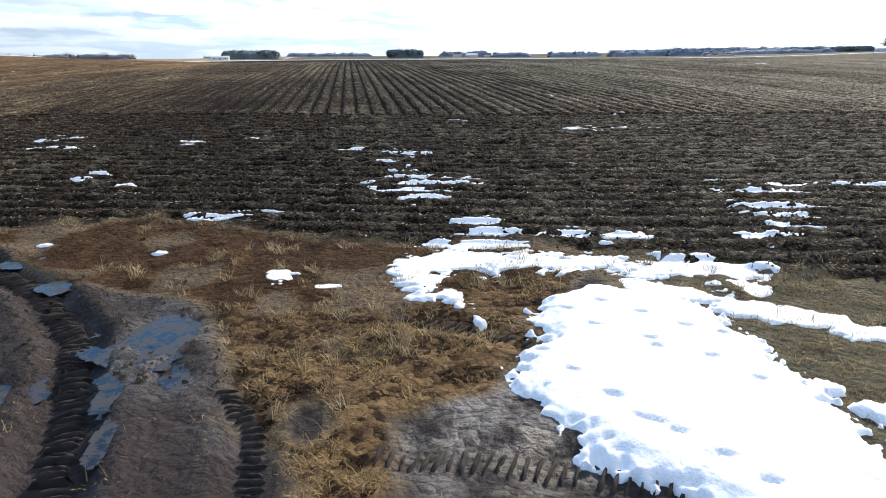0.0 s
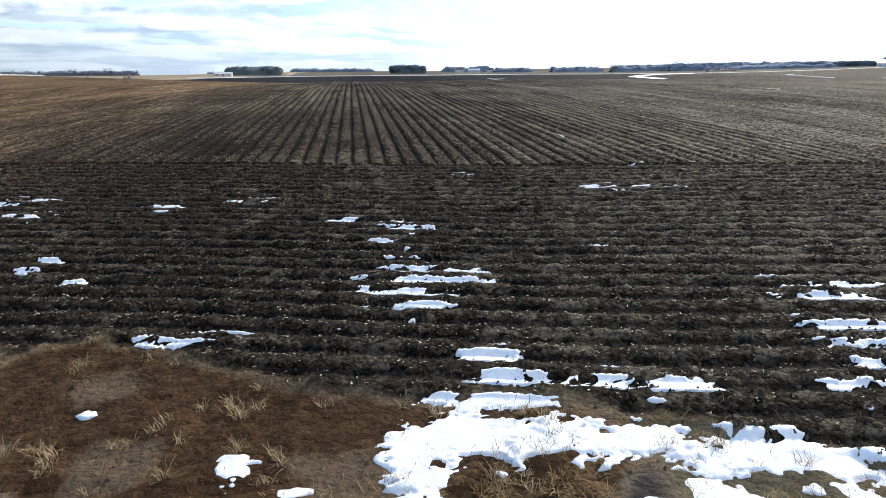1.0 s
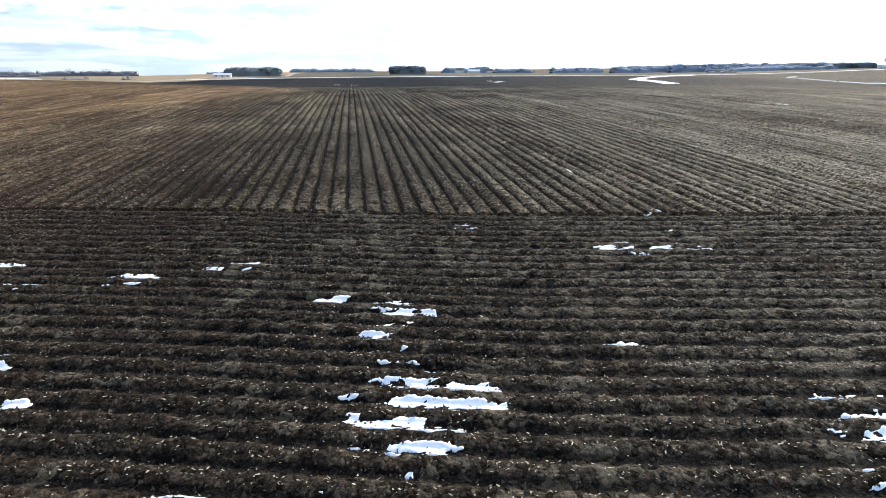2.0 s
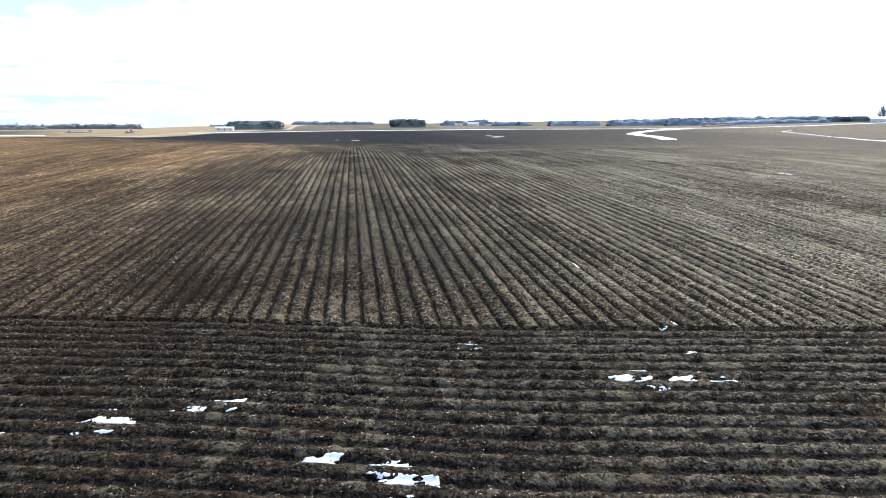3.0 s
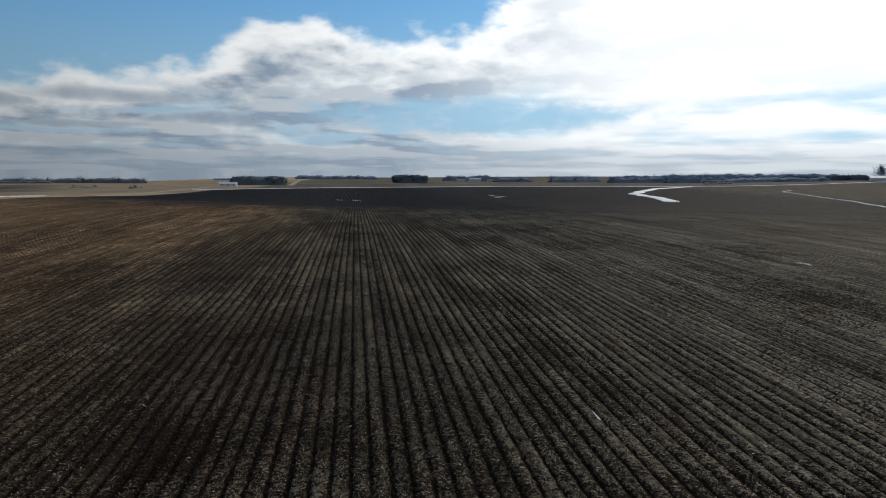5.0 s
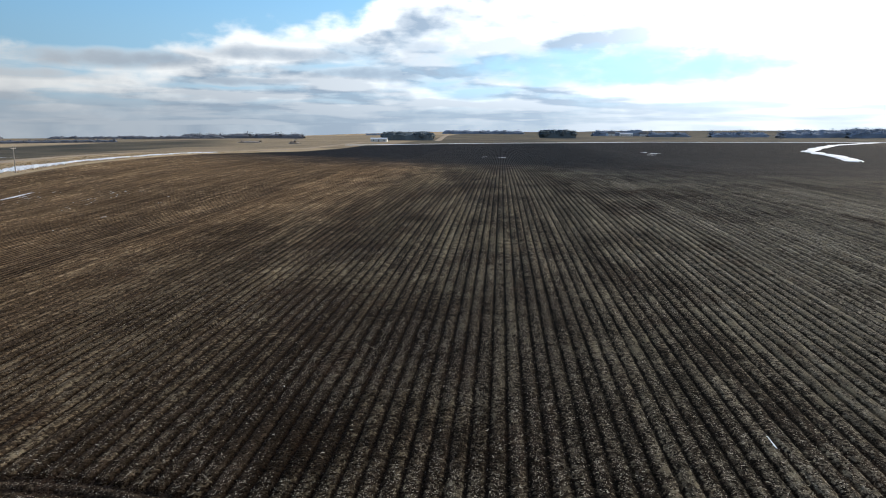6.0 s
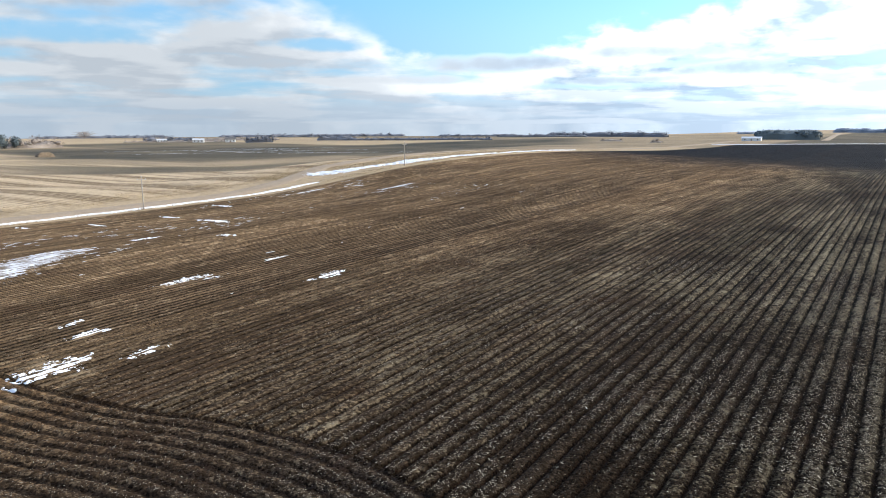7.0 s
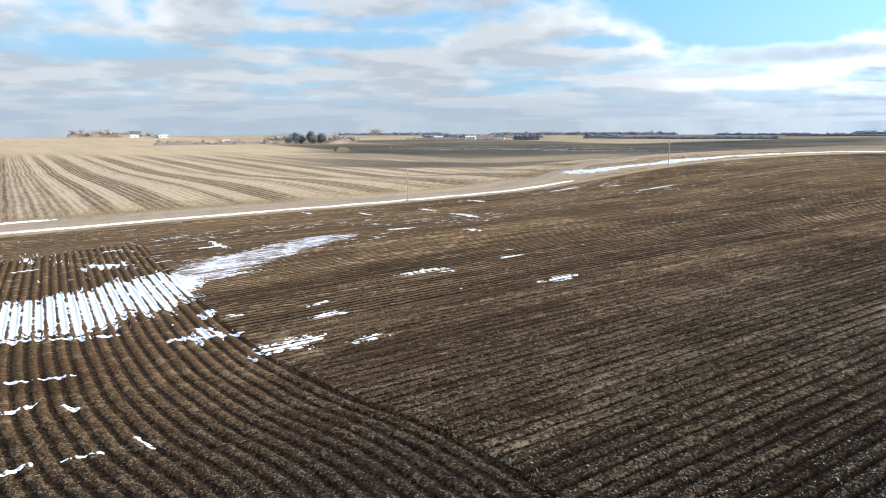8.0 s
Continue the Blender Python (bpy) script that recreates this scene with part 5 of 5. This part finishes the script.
def tree(x, y, tall, wide, kind, label, seed):
    rng = np.random.default_rng(seed)
    z = float(land(x, y)) - 0.1
    ob = tagged(new("evergreen_tree" if kind == "needle" else "bare_tree"), label, "tree")
    ob.location = (x, y, z)
    pieces = [("trunk", trunk_of(0, 0, 0, tall, 0.022 * tall, rng), BARK)]
    if kind == "needle":
        pieces.append(("crown", puff_crown(0, 0, 0, tall, wide, rng, 420, 0.04), NEEDLES))
    else:
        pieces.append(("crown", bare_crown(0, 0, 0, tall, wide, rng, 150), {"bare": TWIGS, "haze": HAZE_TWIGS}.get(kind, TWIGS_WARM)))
    for name, (v, f), mat in pieces:
        new(name, mesh_of(name, v, f, mat)).parent = ob
    return ob


FAR_BELTS = [("td", -345, 902, 165, 20, 0.1, 9.0, 46, "bare"), ("ta", -110, 818, 62, 26, 0.1, 11.0, 34, "needle"), ("tb", -250, 1440, 70, 20, 0.0, 6.0, 20, "haze"), ("lb", -40, 1600, 190, 30, 0.0, 11.0, 26, "haze"),
             ("tc", 86, 1040, 52, 20, 0.0, 14.0, 30, "needle"), ("fa", 225, 1330, 100, 30, 0.0, 14.0, 22, "haze"), ("gr", 290, 1220, 70, 30, 0.0, 11.0, 22, "haze"), ("dk", 407, 1218, 95, 26, 0.0, 13.0, 30, "haze"),
             ("b1", 503, 1120, 130, 40, -0.2, 14.0, 36, "haze"), ("b2", 560, 1040, 110, 40, -0.3, 16.0, 34, "haze")]
for i, (tag, x, y, long, deep, turn, tall, count, kind) in enumerate(FAR_BELTS):
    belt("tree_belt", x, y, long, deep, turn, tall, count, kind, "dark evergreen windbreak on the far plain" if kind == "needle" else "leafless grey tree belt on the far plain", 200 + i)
EAST_BELTS = [(640, 1000, 190, 40, -0.35, 10.0, 46, "haze"), (518, 916, 40, 12, 0.0, 7.0, 14, "warm"), (700, 975, 40, 10, -0.4, 9.0, 14, "needle"), (790, 1000, 60, 16, -0.5, 10.0, 18, "needle"), (905, 1010, 50, 20, -0.5, 16.0, 16, "haze"),
              (-446, 952, 60, 10, 0.0, 4.0, 16, "bare"), (-263, 708, 26, 6, 0.0, 3.6, 8, "warm"), (-204, 676, 12, 6, 0.0, 5.0, 5, "warm"), (760, 1300, 420, 40, -0.3, 13.0, 60, "haze")]
for i, (x, y, long, deep, turn, tall, count, kind) in enumerate(EAST_BELTS):
    belt("tree_belt", x, y, long, deep, turn, tall, count, kind, "dark evergreen windbreak on the far plain" if kind == "needle" else "leafless grey tree belt on the far plain", 230 + i)
WEST_BELTS = [(-1069, 138, 90, 20, 1.4, 13.0, 26, "warm"), (-963, 184, 30, 14, 1.4, 8.5, 10, "warm"), (-660, 190, 112, 14, 1.35, 6.5, 40, "warm"), (-665, 255, 36, 14, 1.35, 11.0, 12, "warm"), (-634, 300, 44, 16, 1.3, 12.0, 18, "warm"),
              (-741, 488, 32, 14, 0.9, 6.5, 12, "bare"), (-701, 497, 30, 14, 0.9, 8.5, 12, "bare"), (-607, 528, 30, 12, 0.9, 9.5, 12, "bare"), (-582, 626, 46, 14, 0.8, 8.0, 16, "bare"), (-700, 560, 120, 20, 0.8, 6.0, 24, "warm"), (-690, 484, 120, 8, 0.93, 3.6, 44, "warm")]
for i, (x, y, long, deep, turn, tall, count, kind) in enumerate(WEST_BELTS):
    belt("tree_belt", x, y, long, deep, turn, tall, count, kind, "pale leafless tree row beside a distant farm", 260 + i)
NORTH_BELTS = [(-495, 668, 190, 14, 0.5, 4.8, 80, "bare"), (-520, 850, 110, 16, 0.4, 4.5, 30, "bare"), (-420, 862, 125, 14, 0.3, 5.2, 44, "bare"), (-800, 800, 300, 30, 0.6, 6.5, 60, "bare"), (-1100, 620, 200, 30, 0.9, 6.5, 40, "bare")]
for i, (x, y, long, deep, turn, tall, count, kind) in enumerate(NORTH_BELTS):
    belt("tree_belt", x, y, long, deep, turn, tall, count, kind, "long dark shelter belt along the horizon", 280 + i)
tree(388, 990, 13, 20, "haze", "broad leafless tree by the snowy waterway", 301)
tree(835, 985, 26, 30, "haze", "tall leafless tree above a white shed", 302)
tree(-1005, 538, 12, 34, "warm", "wide round leafless tree on the horizon", 303)
for i, (x, y, tall, wide) in enumerate(((-632, 258, 12, 11), (-636, 265, 9, 12), (-628, 272, 13, 10), (-640, 279, 8, 11), (-630, 284, 11, 9), (-634, 251, 7, 10))):
    tree(x, y, tall, wide, "needle", "dark evergreen at the edge of a farmyard", 310 + i)


# ---------------------------------------------------------------- farm buildings and poles
def box(bm, x0, x1, y0, y1, z0, z1):
    v = [bm.verts.new(p) for p in ((x0, y0, z0), (x1, y0, z0), (x1, y1, z0), (x0, y1, z0), (x0, y0, z1), (x1, y0, z1), (x1, y1, z1), (x0, y1, z1))]
    for q in ((0, 3, 2, 1), (4, 5, 6, 7), (0, 1, 5, 4), (1, 2, 6, 5), (2, 3, 7, 6), (3, 0, 4, 7)):
        bm.faces.new([v[i] for i in q])
    return v


def gabled(name, x, y, turn, long, deep, wall, rise, wall_mat, roof_mat, label, openings=3):
    """A farm building with gable ends, an overhanging roof, windows and a door."""
    ob = tagged(new(name), label, "building", "farm buildings")
    ob.matrix_world = pose(x, y, float(land(x, y)) - 0.15, 0, 0, turn)
    bm = bmesh.new()
    a, b = long / 2, deep / 2
    ends = []
    for sx in (-a, a):
        ends.append([bm.verts.new(p) for p in ((sx, -b, 0), (sx, b, 0), (sx, b, wall), (sx, 0, wall + rise), (sx, -b, wall))])
    bm.faces.new(ends[0][::-1])
    bm.faces.new(ends[1])
    for i in range(5):
        j = (i + 1) % 5
        bm.faces.new((ends[0][i], ends[0][j], ends[1][j], ends[1][i]))
    part("wall", bm, wall_mat, ob)
    for side in (-1, 1):
        bm = bmesh.new()
        o = 0.5
        slope = rise / b
        lo = (side * (b + o), wall - slope * o + 0.06)
        prof = [lo, (0, wall + rise + 0.06), (0, wall + rise + 0.28), (lo[0], lo[1] + 0.22)]
        rings = [[bm.verts.new((sx, py, pz)) for py, pz in prof] for sx in (-a - o, a + o)]
        bm.faces.new(rings[0])
        bm.faces.new(rings[1][::-1])
        for i in range(4):
            j = (i + 1) % 4
            bm.faces.new((rings[0][j], rings[0][i], rings[1][i], rings[1][j]))
        bmesh.ops.recalc_face_normals(bm, faces=bm.faces)
        part("roof", bm, roof_mat, ob)
    for side in (-1, 1):
        for i in range(openings):
            wx = -a + long * (i + 0.5) / openings
            bm = bmesh.new()
            if i == openings // 2:
                box(bm, wx - 0.5, wx + 0.5, side * b - 0.06, side * b + 0.06, 0.1, 2.2)
                part("door", bm, BRICK_WALL, ob)
            else:
                box(bm, wx - 0.5, wx + 0.5, side * b - 0.05, side * b + 0.05, 1.0, 2.3)
                part("window", bm, DARK_PANE, ob)
    return ob


FARM = [("farmhouse", 205, 1300, 12, 14, 9, 5.2, 3.2, 0, 1, "white two-storey farmhouse with a dark roof"), ("farm_shed", 232, 1295, 0, 22, 11, 4.0, 2.4, 0, 2, "long pale machine shed with a metal roof"),
        ("farmhouse", 262, 1290, -8, 12, 9, 4.6, 3.0, 0, 1, "white farmhouse among bare trees"), ("farm_shed", -128, 728, 4, 17, 9, 2.6, 1.4, 0, 2, "low white shed before an evergreen windbreak"),
        ("farm_shed", 770, 900, -35, 40, 14, 5.0, 2.8, 0, 2, "long white metal shed below a tall tree"), ("farmhouse", -1006, 171, 80, 13, 9, 5.0, 3.4, 0, 1, "white farmhouse far across the stubble"),
        ("farm_shed", -950, 196, 85, 11, 7, 2.8, 1.6, 0, 2, "pale shed beside a distant farmhouse"), ("farm_shed", -690, 205, 85, 9, 6, 2.4, 1.3, 0, 2, "small white shed among brush"),
        ("farm_shed", -668, 492, 48, 12, 7, 2.7, 1.6, 0, 2, "long pale shed among bare trees on the plain"), ("farm_shed", -702, 468, 52, 10, 6, 2.4, 1.4, 0, 2, "low white shed far across the winter field"),
        ("farmhouse", -646, 519, 50, 11, 8, 3.4, 2.2, 0, 1, "small white house on the plain")]
for name, x, y, turn, long, deep, wall, rise, w, r, label in FARM:
    gabled(name, x, y, turn, long, deep, wall, rise, WHITE_WALL if w == 0 else BRICK_WALL, ROOF_DARK if r == 1 else ROOF_METAL, label, 5 if long > 20 else 3)


def hay_heap(x, y, long, tall):
    xs, ys = np.linspace(-1, 1, 25), np.linspace(-1, 1, 13)
    u, v = (q.ravel() for q in np.meshgrid(xs, ys))
    px, py = x + u * 2.2, y + v * long / 2
    z = land(px, py) - 0.1 + tall * (1 - np.maximum(np.abs(u), np.abs(v)) ** 4) * (0.75 + 0.4 * fbm(px * 0.8, py * 0.8, 3, 2))
    tagged(new("brush_heap", mesh_of("brush_heap", np.stack([px, py, z], 1), grid_faces(25, 13), plain("brush", (0.10, 0.075, 0.05), (0.22, 0.165, 0.11), 2.0), True)), "brown brush heap alone in the stubble field", "brush heap")


hay_heap(-457, 227, 11, 3.2)


def utility_pole(x, y, tall):
    ob = tagged(new("utility_pole"), "weathered wooden utility pole beside the gravel road", "pole", "roadside poles")
    ob.location = (x, y, float(land(x, y)) - 0.3)
    bm = bmesh.new()
    bmesh.ops.create_cone(bm, cap_ends=True, segments=10, radius1=0.13, radius2=0.09, depth=tall, matrix=Matrix.Translation((0, 0, tall / 2)))
    part("pole", bm, POLE_WOOD, ob)
    bm = bmesh.new()
    box(bm, -0.06, 0.06, -0.9, 0.9, tall - 0.62, tall - 0.48)
    arm = part("crossarm", bm, POLE_WOOD, ob)
    for oy in (-0.8, 0.0, 0.8):
        bm = bmesh.new()
        bmesh.ops.create_cone(bm, cap_ends=True, segments=8, radius1=0.05, radius2=0.03, depth=0.16, matrix=Matrix.Translation((0, oy, tall - 0.40 if oy else tall + 0.08)))
        part("insulator", bm, ROOF_METAL, arm, "pale insulator")


utility_pole(-115.5, 165.5, 6.8)
utility_pole(-116, 86.5, 6.4)
